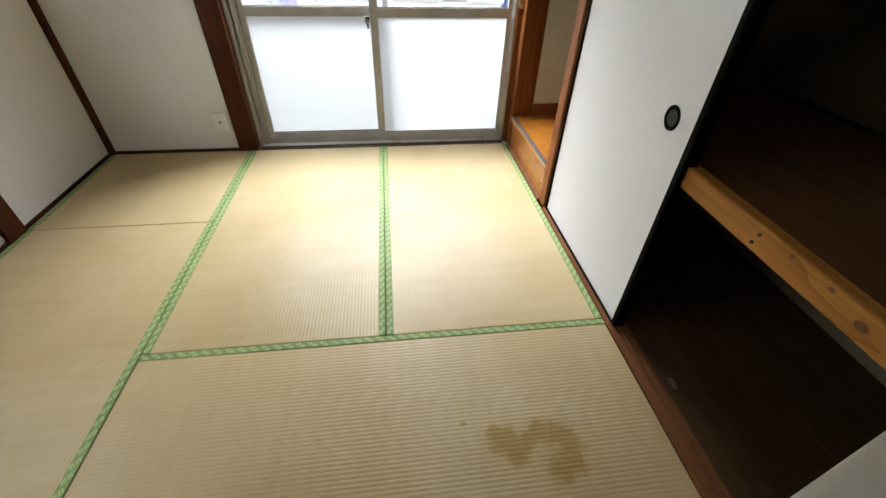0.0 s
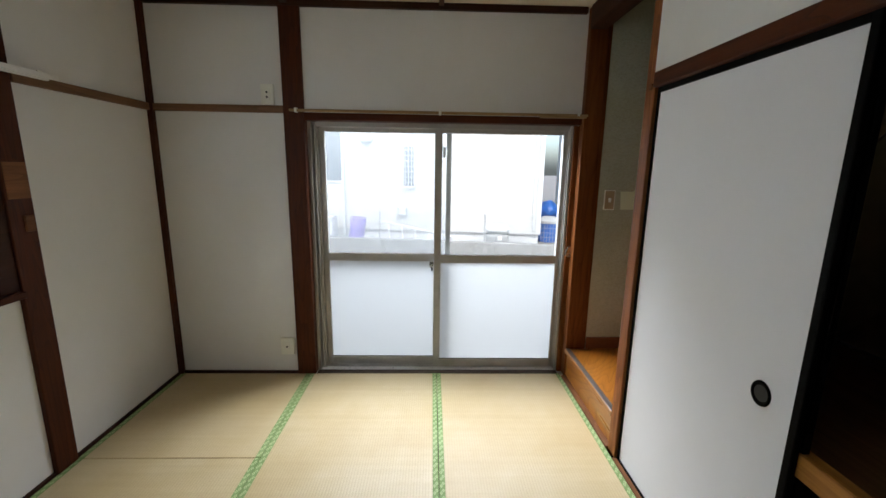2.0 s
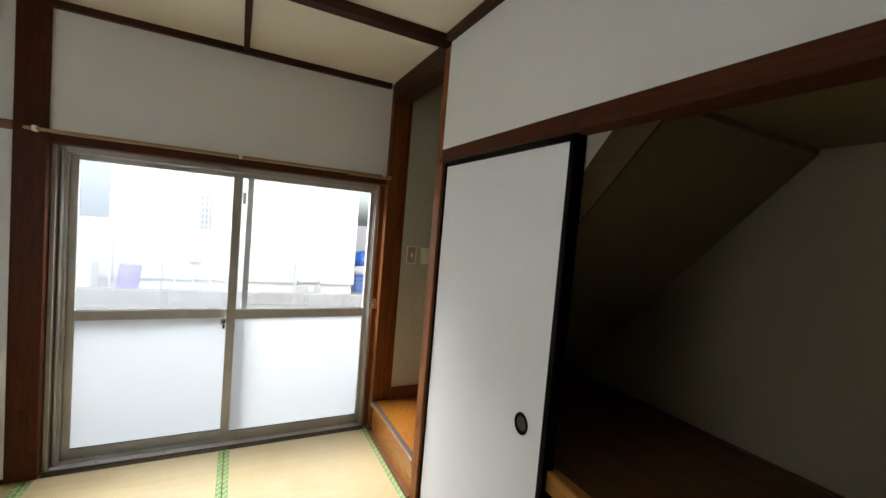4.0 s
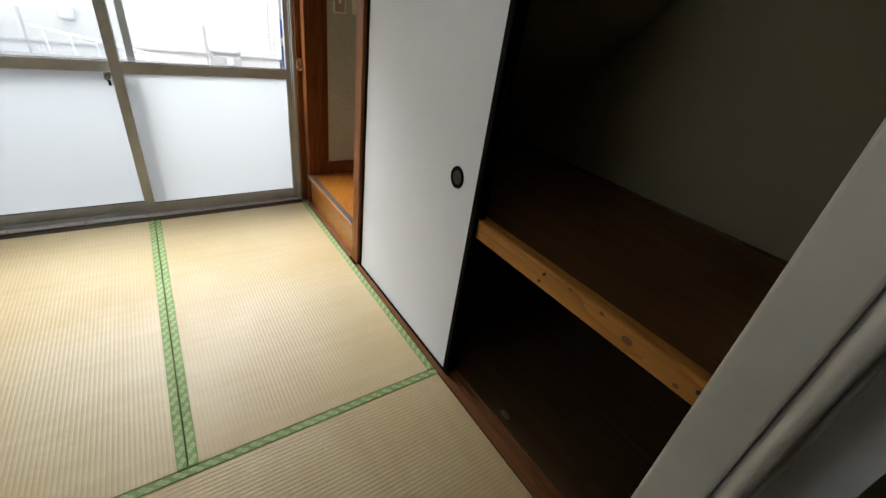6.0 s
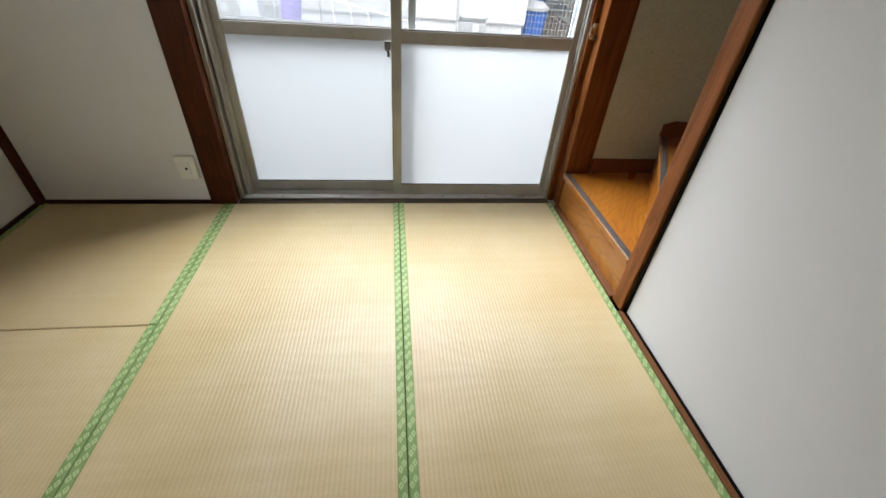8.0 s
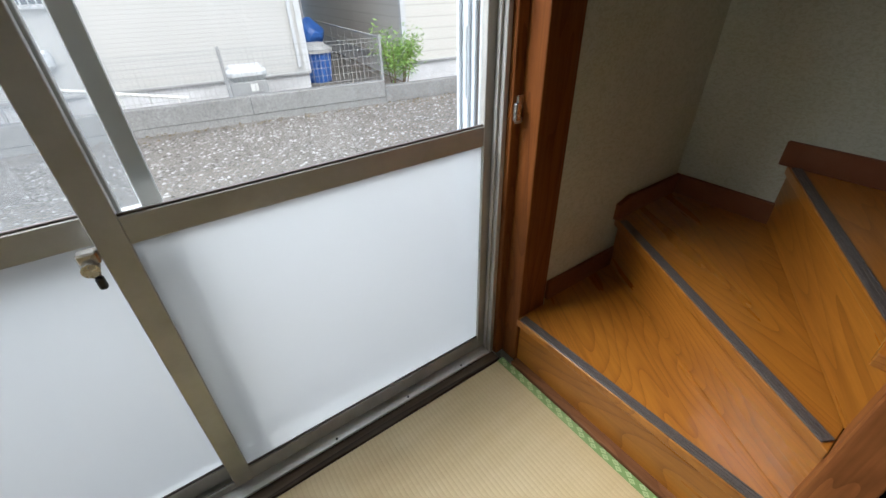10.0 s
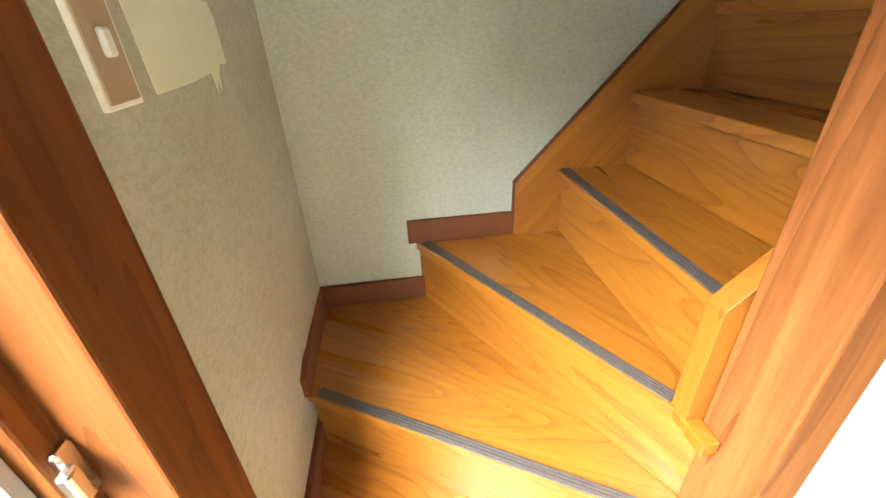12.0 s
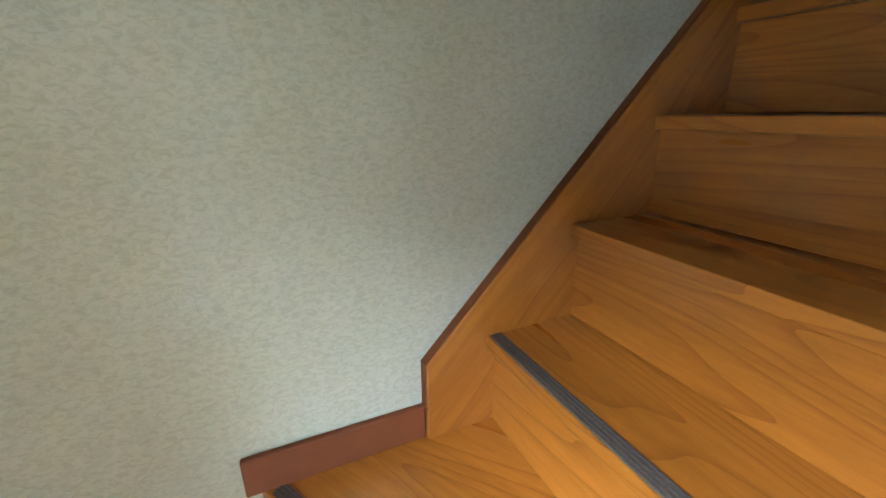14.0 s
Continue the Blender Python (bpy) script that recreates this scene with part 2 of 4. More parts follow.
def grainy(name, a, bcol, scale, rough=0.9, strength=0.5, distance=0.004):
    m, n, l, b = material(name, a, rough)
    vec = coords(n, l)
    f = noise_tex(n, l, vec, scale, 5.0, 0.65)
    g = noise_tex(n, l, vec, scale * 0.08, 3.0, 0.6)
    col = ramp(n, l, f, [(0.3, a), (0.7, bcol)])
    col = mix(n, l, "MULTIPLY", 0.5, col, ramp(n, l, g, [(0.3, (0.6, 0.58, 0.55)), (0.7, (1, 1, 1))]))
    l.new(col, b.inputs["Base Color"])
    bump(n, l, b, f, strength, distance)
    return m


def chips(name):
    """Crushed stone, every chip of its own grey or brown."""
    m, n, l, b = material(name, (0.3, 0.29, 0.27), 0.9)
    geo = n.new("ShaderNodeNewGeometry")
    f = noise_tex(n, l, coords(n, l), 90.0, 3.0)
    col = ramp(n, l, geo.outputs["Random Per Island"], [(0.0, (0.11, 0.10, 0.085)), (0.4, (0.22, 0.205, 0.185)), (0.75, (0.32, 0.31, 0.29)), (1.0, (0.50, 0.49, 0.47))])
    l.new(mix(n, l, "MULTIPLY", 0.5, col, ramp(n, l, f, [(0.3, (0.6, 0.58, 0.55)), (0.7, (1, 1, 1))])), b.inputs["Base Color"])
    return m


M = {}
M["wall"] = paper("cream_wallpaper", (0.745, 0.738, 0.722), stain=(0.90, 0.88, 0.82))
M["ceil"] = paper("ceiling_paper", (0.72, 0.66, 0.52), grain=300)
M["plaster"] = plaster("sand_plaster")
# Back-wall paper set well below its own tone to hold the closet's shade.
M["closet_wall"] = paper("shaded_closet_paper", (0.21, 0.175, 0.105))
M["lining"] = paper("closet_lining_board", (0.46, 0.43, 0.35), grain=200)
# Olive-brown boards, lowered further so the closet stays in shade.
M["closet"] = paper("shaded_closet_board", (0.17, 0.132, 0.062), grain=200)
M["patch"] = paper("filler_patch", (0.66, 0.70, 0.52), grain=120, strength=0.3)
M["post"] = wood("dark_stained_post", (0.028, 0.006, 0.002), (0.100, 0.025, 0.006), "z", 0.5, 10, 0.6, 0.0, size=9.0)
M["post_y"] = wood("dark_stained_rail_y", (0.028, 0.006, 0.002), (0.100, 0.025, 0.006), "y", 0.5, 10, 0.6, 0.0, size=9.0)
M["post_x"] = wood("dark_stained_rail_x", (0.028, 0.006, 0.002), (0.100, 0.025, 0.006), "x", 0.5, 10, 0.6, 0.0, size=9.0)
M["batten_x"] = wood("dark_batten_x", (0.025, 0.008, 0.004), (0.060, 0.019, 0.008), "x", 0.5, 8, 0.5)
M["batten_y"] = wood("dark_batten_y", (0.025, 0.008, 0.004), (0.060, 0.019, 0.008), "y", 0.5, 8, 0.5)
M["rail_pale_y"] = wood("aged_rail_y", (0.11, 0.055, 0.026), (0.27, 0.15, 0.08), "y", 0.55, 9, 0.5)
M["rail_pale_x"] = wood("aged_rail_x", (0.11, 0.055, 0.026), (0.27, 0.15, 0.08), "x", 0.55, 9, 0.5)
M["post_red"] = wood("red_stained_post", (0.080, 0.020, 0.004), (0.24, 0.080, 0.017), "z", 0.55, 9, 0.5, 0.0, size=7.0)
M["newel"] = wood("newel_post_wood", (0.10, 0.026, 0.007), (0.34, 0.122, 0.034), "z", 0.5, 9, 0.5, 0.0, knots=2.2, size=7.0)
ORANGE_D, ORANGE_L = (0.17, 0.045, 0.005), (0.53, 0.205, 0.023)
M["stair_x"] = wood("stair_wood_x", ORANGE_D, ORANGE_L, "x", 0.30, 34, 0.50, 0.35, size=3.2)
M["stair_y"] = wood("stair_wood_y", ORANGE_D, ORANGE_L, "y", 0.30, 34, 0.50, 0.35, size=3.2)
M["stair_60"] = wood("stair_wood_60", ORANGE_D, ORANGE_L, "x", 0.30, 34, 0.50, 0.35, rot=(0, 0, -60), size=3.2)
M["stair_30"] = wood("stair_wood_30", ORANGE_D, ORANGE_L, "x", 0.30, 34, 0.50, 0.35, rot=(0, 0, -31), size=3.2)
M["stair_z"] = wood("stair_wood_z", ORANGE_D, ORANGE_L, "z", 0.33, 12, 0.45, 0.4, size=6.0)
M["string"] = wood("stair_string_wood", ORANGE_D, ORANGE_L, "y", 0.33, 15, 0.5, 0.35, rot=(47, 0, 0), size=3.2)
M["skirt"] = metal_paint("red_brown_skirting", (0.15, 0.040, 0.006), 0.7, 0, 0.3)
M["sill_track"] = wood("worn_threshold", (0.09, 0.032, 0.010), (0.25, 0.105, 0.040), "y", 0.5, 9, 0.5, size=9.0)
M["shelf_edge"] = wood("pine_shelf_edge", (0.24, 0.085, 0.015), (0.56, 0.26, 0.055), "y", 0.55, 10, 0.6, 0.0, knots=4.0, size=6.0)
M["ply"] = wood("brown_plywood", (0.075, 0.034, 0.011), (0.175, 0.088, 0.034), "y", 0.6, 8, 0.45)
# Plywood brown pushed near black to hold shade under shelf and stairs.
M["ply_dark"] = wood("shade_dark_board", (0.038, 0.022, 0.009), (0.095, 0.056, 0.024), "y", 0.6, 8, 0.45)
M["sill_wood"] = wood("weathered_sill_wood", (0.012, 0.009, 0.007), (0.13, 0.095, 0.068), "x", 0.7, 10, 0.8)
M["pole"] = wood("bamboo_pole", (0.22, 0.14, 0.06), (0.48, 0.34, 0.17), "x", 0.5, 6, 0.3)
M["knot"] = metal_paint("dark_knot", (0.17, 0.052, 0.012), 0.6, 0, 0.5, 60)
M["tatami"], M["border"] = tatami("woven_rush"), border_cloth("green_border_cloth")
M["alu"] = metal_paint("bronze_grey_aluminium", (0.44, 0.43, 0.40), 0.4, 0.3, 0.35)
M["alu_pale"] = metal_paint("pale_aluminium", (0.72, 0.72, 0.71), 0.35, 0.5, 0.3)
M["steel"] = metal_paint("nickel_steel", (0.62, 0.60, 0.56), 0.25, 1.0, 0.15)
M["rubber"] = grainy("grey_nonslip_strip", (0.055, 0.044, 0.038), (0.125, 0.105, 0.092), 300, 0.42, 0.4, 0.001)
M["lacquer"] = metal_paint("black_lacquer", (0.003, 0.003, 0.003), 0.7, 0, 0.1)
M["lacquer"].node_tree.nodes["Principled BSDF"].inputs["Specular IOR Level"].default_value = 0.06
M["cup"] = metal_paint("dark_grey_cup", (0.010, 0.010, 0.011), 0.5, 0.1, 0.1)
M["fusuma"] = paper("white_door_paper", (0.77, 0.77, 0.79), grain=700, stain=(0.95, 0.94, 0.92), strength=0.08)
M["plate"] = metal_paint("ivory_plastic", (0.84, 0.84, 0.76), 0.4, 0, 0.25)
M["switch_face"] = metal_paint("tan_switch_face", (0.40, 0.30, 0.18), 0.4, 0, 0.2)
M["white_plastic"] = metal_paint("white_plastic", (0.78, 0.78, 0.75), 0.35, 0, 0.15)
M["vinyl"] = metal_paint("cream_vinyl", (0.50, 0.47, 0.41), 0.45, 0, 0.25)
M["black"] = metal_paint("black_plastic", (0.012, 0.012, 0.012), 0.5, 0, 0.1)
M["clear"], M["frost"], M["net"] = clear_pane("clear_glass"), frosted_pane("frosted_glass"), net("insect_net")
M["gravel"] = grainy("gravel_ground", (0.15, 0.135, 0.115), (0.27, 0.25, 0.225), 45, 0.95, 0.8, 0.012)
M["stone"] = chips("gravel_stone")
M["concrete"] = grainy("concrete_block", (0.19, 0.19, 0.185), (0.33, 0.33, 0.32), 40, 0.9)
M["foundation"] = grainy("painted_foundation", (0.56, 0.57, 0.58), (0.66, 0.67, 0.68), 12, 0.85, 0.2)
M["siding"] = siding("cream_siding", (0.55, 0.55, 0.53), 0.045)
M["siding_wide"] = siding("stone_pattern_siding", (0.60, 0.59, 0.55), 0.15)
M["siding_grey"] = siding("grey_siding", (0.30, 0.30, 0.31), 0.20)
M["trim_white"] = metal_paint("white_trim", (0.58, 0.60, 0.61), 0.45, 0, 0.25)
M["guide"] = metal_paint("weathered_white_metal", (0.58, 0.61, 0.64), 0.5, 0, 0.35)
M["grey_box"] = metal_paint("grey_galvanised", (0.42, 0.43, 0.43), 0.5, 0.2, 0.4)
M["blue"] = metal_paint("blue_plastic", (0.03, 0.12, 0.42), 0.4, 0, 0.15)
M["purple"] = metal_paint("purple_plastic", (0.22, 0.16, 0.55), 0.5, 0, 0.2, 20)
M["wire"] = metal_paint("grey_fence_wire", (0.40, 0.41, 0.41), 0.5, 0.3, 0.3)
M["leaf"] = grainy("bamboo_leaf", (0.15, 0.29, 0.05), (0.28, 0.44, 0.11), 8, 0.6, 0.1)
M["bark"] = grainy("shrub_stem", (0.12, 0.09, 0.05), (0.22, 0.17, 0.10), 50)
M["dark_glass"] = metal_paint("dark_window_glass", (0.10, 0.12, 0.14), 0.1, 0, 0.1)
M["roof"] = grainy("grey_roof_slate", (0.10, 0.10, 0.11), (0.17, 0.17, 0.18), 20)


# ---- builders ----
def boxes(*spans, bevel=0.0, seg=1):
    """One bmesh of boxes, each (x0, x1, y0, y1, z0, z1)."""
    bm = bmesh.new()
    for x0, x1, y0, y1, z0, z1 in spans:
        m = Matrix.Translation(((x0 + x1) / 2, (y0 + y1) / 2, (z0 + z1) / 2)) @ Matrix.Diagonal((x1 - x0, y1 - y0, z1 - z0, 1))
        bmesh.ops.create_cube(bm, size=1, matrix=m)
    if bevel:
        bmesh.ops.bevel(bm, geom=bm.edges[:], offset=bevel, segments=seg, affect="EDGES", profile=0.5)
    return bm


def prism(outline, z0, z1, bevel=0.0):
    """A plan outline of (x, y), raised from z0 to z1."""
    bm = bmesh.new()
    lo = [bm.verts.new((x, y, z0)) for x, y in outline]
    hi = [bm.verts.new((x, y, z1)) for x, y in outline]
    bm.faces.new(lo[::-1])
    bm.faces.new(hi)
    for i in range(len(lo)):
        j = (i + 1) % len(lo)
        bm.faces.new((lo[i], lo[j], hi[j], hi[i]))
    bmesh.ops.recalc_face_normals(bm, faces=bm.faces[:])
    if bevel:
        bmesh.ops.bevel(bm, geom=bm.edges[:], offset=bevel, segments=2, affect="EDGES", profile=0.5)
    return bm


def turned(bm, m):
    bmesh.ops.transform(bm, matrix=m, verts=bm.verts[:])
    return bm


def rod(a, b, r, sides=10, r2=None):
    bm = bmesh.new()
    a, b = Vector(a), Vector(b)
    m = Matrix.Translation((a + b) / 2) @ (b - a).to_track_quat("Z", "Y").to_matrix().to_4x4()
    bmesh.ops.create_cone(bm, cap_ends=True, segments=sides, radius1=r, radius2=r if r2 is None else r2, depth=(b - a).length, matrix=m)
    return bm


def join(*bms):
    out = bms[0]
    for b in bms[1:]:
        me = bpy.data.meshes.new("tmp")
        b.to_mesh(me)
        out.from_mesh(me)
        bpy.data.meshes.remove(me)
        b.free()
    return out


def mesh_object(name, bm, mat, smooth=False):
    me = bpy.data.meshes.new(name)
    bm.to_mesh(me)
    bm.free()
    me.materials.append(mat)
    if smooth:
        for p in me.polygons:
            p.use_smooth = True
    return new(name, me)


def thing(name, loc, label, category, group="", kind=""):
    ob = new(name)
    ob.empty_display_size = 0.1
    ob.location = loc
    return tagged(ob, label, category, group, kind)


def base_of(ob):
    m = Matrix.Translation(ob.location)
    return base_of(ob.parent) @ ob.matrix_parent_inverse @ m if ob.parent else m


def part(name, bm, mat, parent, label="", smooth=False):
    ob = mesh_object(name, bm, mat, smooth)
    ob.parent = parent
    ob.matrix_parent_inverse = base_of(parent).inverted()
    return tagged(ob, label)


def structure(name, bm, mat, label="", category=""):
    return tagged(mesh_object(name, bm, mat), label, category or name.split("_")[0], "", "structure")


def single(name, bm, mat, label, category, group="", smooth=False):
    """A thing of one mesh, with its origin at its base."""
    vs = [v.co for v in bm.verts]
    c = Vector((sum(v.x for v in vs) / len(vs), sum(v.y for v in vs) / len(vs), min(v.z for v in vs)))
    turned(bm, Matrix.Translation(-c))
    ob = mesh_object(name, bm, mat, smooth)
    ob.location = c
    return tagged(ob, label, category, group)


# ---- the room: plan in metres ----
XW, XE, YN, YS, ZC = -1.78, 0.90, 2.65, 0.02, 2.38     # room faces and ceiling
XB, YT = 1.76, 2.62                                    # stair back wall, stair north wall
TOP = 4.6

structure("floor", boxes((XW - 0.1, XE, YS - 0.1, YN + 0.02, -0.16, -0.055)), M["ply_dark"], "wooden subfloor under the tatami mats")
structure("floor_hall", boxes((XW - 0.1, 2.0, -2.6, YS - 0.1, -0.16, -0.002)), M["ply_dark"], "brown wooden hall floor")
structure("wall_west", boxes((XW - 0.12, XW, YS - 0.1, 0.25, -0.1, ZC), (XW - 0.12, XW, 0.25, 1.64, -0.1, 0.87), (XW - 0.12, XW, 0.25, 1.64, 1.72, ZC),
                             (XW - 0.12, XW, 1.64, YN, -0.1, ZC)), M["wall"], "cream papered wall with dark wood posts")
structure("wall_north", boxes((XW - 0.12, -0.845, YN, YN + 0.12, -0.4, ZC + 0.1), (-0.845, 0.90, YN, YN + 0.12, 1.745, ZC + 0.1),
                              (-0.845, 0.90, YN + 0.10, YN + 0.16, -0.4, -0.02), (0.90, XB + 0.12, YN + 0.02, YN + 0.12, -0.4, TOP)), M["wall"], "cream papered wall around the garden window")
structure("wall_stair_north", boxes((0.93, XB, YT, YN + 0.015, 0.0, TOP)), M["plaster"], "olive-beige sand plaster wall by the stairs")
structure("wall_stair_east", boxes((XB, XB + 0.12, -0.9, YN + 0.02, -0.1, TOP)), M["plaster"], "olive-beige sand plaster wall beside the stairs")
structure("wall_closet_header", boxes((XE - 0.018, XE + 0.10, YS, 1.777, 1.828, ZC + 0.1)), M["wall"], "cream papered wall above the closet")
structure("wall_south", boxes((XW - 0.12, -0.75, YS - 0.1, YS, -0.1, ZC), (-0.75, 0.90, YS - 0.1, YS, 2.0, ZC), (0.90, XB, YS - 0.1, YS, -0.1, TOP)), M["wall"], "cream wall around the doorway")
# Hall is never in view; its walls are dark to limit bounce.
structure("wall_hall", boxes((XW - 0.12, XW, -2.6, YS - 0.1, -0.1, ZC), (XW, 2.0, -2.72, -2.6, -0.1, ZC), (1.9, 2.0, -2.6, YS - 0.1, -0.1, ZC)), M["closet"], "unseen hall walls behind the doorway, dark to cut bounced light")
structure("ceiling", boxes((XW - 0.1, XE + 0.02, YS - 0.1, YN + 0.02, ZC, ZC + 0.1), (XW - 0.1, 2.0, -2.7, YS - 0.1, ZC, ZC + 0.1)), M["ceil"], "yellowed cream ceiling boards")
# Unseen stairwell top, given dark boards so the upper steps stay dim.
structure("ceiling_stair", boxes((XE, XB + 0.12, -0.9, YN + 0.12, TOP, TOP + 0.1)), M["ply_dark"], "unseen ceiling high over the stairs, dark to dim the upper steps")
# Wall beside the flight browned to return less light to it.
structure("wall_stair_inner", prism([(1.77, 0.60), (1.77, TOP), (-0.9, TOP), (-0.9, 2.38), (0.08, 2.38), (0.62, 1.85), (1.76, 0.60)], 1.0, 1.045), M["ply"], "wall between closet and stairs, browned to dim the upper steps")
ob = bpy.data.objects["wall_stair_inner"]
ob.data.transform(Matrix(((0, 0, 1, 0), (1, 0, 0, 0), (0, 1, 0, 0), (0, 0, 0, 1))))
# Landing is out of view; brown keeps its bounce low.
structure("wall_stair_top", boxes((0.9, XB + 0.12, -1.0, -0.9, 2.2, TOP), (1.04, XB, -0.9, 0.2, 2.62, 2.7), (0.9, 1.0, -0.9, 1.86, ZC + 0.1, TOP), (0.9, 1.0, 1.853, YN, ZC + 0.1, TOP)), M["ply"], "unseen upper landing walls, browned to dim the upper steps")


# posts, rails and battens of dark stained wood
def trim(name, span, mat, label, bevel=0.004):
    return structure(name, boxes(span, bevel=bevel, seg=2), mat, label, "post" if "post" in name else "trim")


trim("post_window_west", (-0.965, -0.84, YN - 0.022, YN + 0.1, 0, ZC), M["post"], "dark red-brown wooden post beside the window")
trim("post_window_east", (0.895, 1.006, YN - 0.05, YN + 0.03, 0, ZC), M["post_red"], "dark red-brown wooden post beside the stairs")
trim("trim_stair_stop", (1.007, 1.036, YN - 0.036, YN + 0.03, 0, ZC), M["post_red"], "rounded red-brown strip between post and plaster", 0.008)
trim("trim_window_jamb", (0.863, 0.899, YN + 0.015, YN + 0.1, 0, 1.70), M["post_red"], "lighter wooden window jamb")
trim("trim_window_lintel", (-0.84, 0.894, YN - 0.02, YN + 0.09, 1.703, 1.748), M["post_x"], "dark wooden lintel above the window")
trim("post_newel", (0.887, 1.008, 1.778, 1.852, 0, ZC), M["newel"], "red-brown knotty wooden post beside the stairs")
trim("post_stair_inner", (1.0085, 1.056, 1.735, 1.7715, 0.93, ZC + 0.6), M["post"], "dark red-brown wooden strip behind the newel post")
trim("post_west", (XW - 0.02, XW + 0.022, 1.680, 1.790, 0, ZC), M["post"], "dark red-brown wooden wall post")
trim("trim_corner", (XW - 0.01, XW + 0.03, YN - 0.03, YN + 0.01, 0, ZC), M["post"], "narrow dark wooden corner strip", 0.003)
trim("trim_picture_rail_west", (XW - 0.01, XW + 0.02, 1.801, YN - 0.03, 1.742, 1.785), M["rail_pale_y"], "narrow aged wooden picture rail")
trim("trim_picture_rail_north", (XW + 0.03, -0.965, YN - 0.02, YN + 0.01, 1.742, 1.785), M["rail_pale_x"], "narrow aged wooden picture rail")
trim("trim_closet_lintel", (XE - 0.022, XE + 0.08, YS, 1.777, 1.768, 1.828), M["post_y"], "dark wooden lintel over the sliding doors")
structure("trim_threshold", boxes((0.876, XE + 0.06, YS, 1.777, -0.05, -0.006), (0.876, 0.898, YS, 1.777, -0.0055, 0.004), (0.9225, 0.9265, YS, 1.777, -0.0055, 0.003), (0.951, XE + 0.06, YS, 1.777, -0.0055, 0.003), bevel=0.0015), M["sill_track"], "worn wooden closet threshold with two door grooves", "trim")
trim("trim_threshold_stair", (0.876, 0.924, 1.853, YN - 0.051, -0.05, 0.012), M["sill_track"], "worn wooden strip at the foot of the stairs")
trim("trim_stair_lintel", (XE - 0.012, XE + 0.09, 1.853, YN - 0.051, 2.25, ZC), M["batten_y"], "dark lintel over the stair opening")
trim("trim_beam", (XW, XE - 0.01, 1.782, 1.848, ZC - 0.045, ZC + 0.01), M["batten_x"], "dark ceiling beam")
trim("trim_batten_middle", (-0.015, 0.015, 1.849, YN - 0.03, ZC - 0.02, ZC + 0.01), M["batten_y"], "dark ceiling batten", 0.002)
trim("trim_batten_west", (-0.94, -0.905, 1.849, YN - 0.03, ZC - 0.025, ZC + 0.01), M["batten_y"], "dark ceiling batten", 0.002)
trim("trim_batten_south", (-0.015, 0.015, YS, 1.781, ZC - 0.02, ZC + 0.01), M["batten_y"], "dark ceiling batten", 0.002)
trim("trim_cornice_north", (XW + 0.03, XE - 0.02, YN - 0.028, YN + 0.01, ZC - 0.035, ZC + 0.01), M["batten_x"], "dark cornice strip", 0.003)
trim("trim_cornice_west", (XW - 0.01, XW + 0.028, YS, YN - 0.03, ZC - 0.035, ZC + 0.01), M["batten_y"], "dark cornice strip", 0.003)
trim("trim_cornice_east", (XE - 0.05, XE - 0.01, YS, 1.777, ZC - 0.035, ZC + 0.01), M["batten_y"], "dark cornice strip", 0.003)
trim("baseboard_west", (XW - 0.01, XW + 0.012, YS, 1.689, -0.01, 0.016), M["batten_y"], "thin dark floor strip", 0.002)
trim("baseboard_west_north", (XW - 0.01, XW + 0.012, 1.801, YN - 0.03, -0.01, 0.016), M["batten_y"], "thin dark floor strip", 0.002)
trim("baseboard_north", (XW + 0.03, -0.966, YN - 0.010, YN + 0.01, -0.01, 0.016), M["batten_x"], "thin dark floor strip", 0.002)
trim("sill_window", (-0.838, 0.862, YN - 0.011, YN + 0.06, -0.05, 0.003), M["sill_wood"], "weathered dark wooden window sill")
tagged(bpy.data.objects["sill_window"], category="window sill")


# tatami mats
def mat(x0, x1, y0, y1, along="y", label="worn straw tatami mat with green patterned borders"):
    """A mat whose borders run along the given axis; local y is its length."""
    w, h = (x1 - x0, y1 - y0) if along == "y" else (y1 - y0, x1 - x0)
    t = thing("tatami_mat", ((x0 + x1) / 2, (y0 + y1) / 2, -0.055), label, "tatami mat", "tatami mats")
    turn = Matrix.Rotation(0 if along == "y" else radians(90), 4, "Z")
    e, bw = 0.0015, 0.027
    body = boxes((-w / 2 + e, w / 2 - e, -h / 2 + e, h / 2 - e, 0, 0.055), bevel=0.003, seg=1)
    ob = part("mat_body", turned(body, Matrix.Translation((0, 0, 0))), M["tatami"], t)
    ob.matrix_parent_inverse, ob.matrix_basis = Matrix.Identity(4), turn
    for s in (-1, 1):
        a, b = sorted((s * (w / 2 - e), s * (w / 2 - e - bw)))
        cx = (a + b) / 2
        strip = boxes((a - cx, b - cx, -h / 2 + e, h / 2 - e, 0.05, 0.0575), bevel=0.001)
        o = part("border", strip, M["border"], t, "green cloth border with pale diamonds")
        o.matrix_parent_inverse, o.matrix_basis = Matrix.Identity(4), turn @ Matrix.Translation((cx, 0, 0))
    return t


mat(-0.88, 0.0, 0.95, YN - 0.012)
mat(0.0, 0.875, 0.95, YN - 0.012)
mat(-0.88, 0.875, 0.07, 0.95, "x", "worn tatami mat with a brown water stain")
mat(XW + 0.014, -0.88, 0.07, 1.79)
mat(XW + 0.014, -0.88, 1.79, YN - 0.012, "y", "half-size straw tatami mat by the window wall")


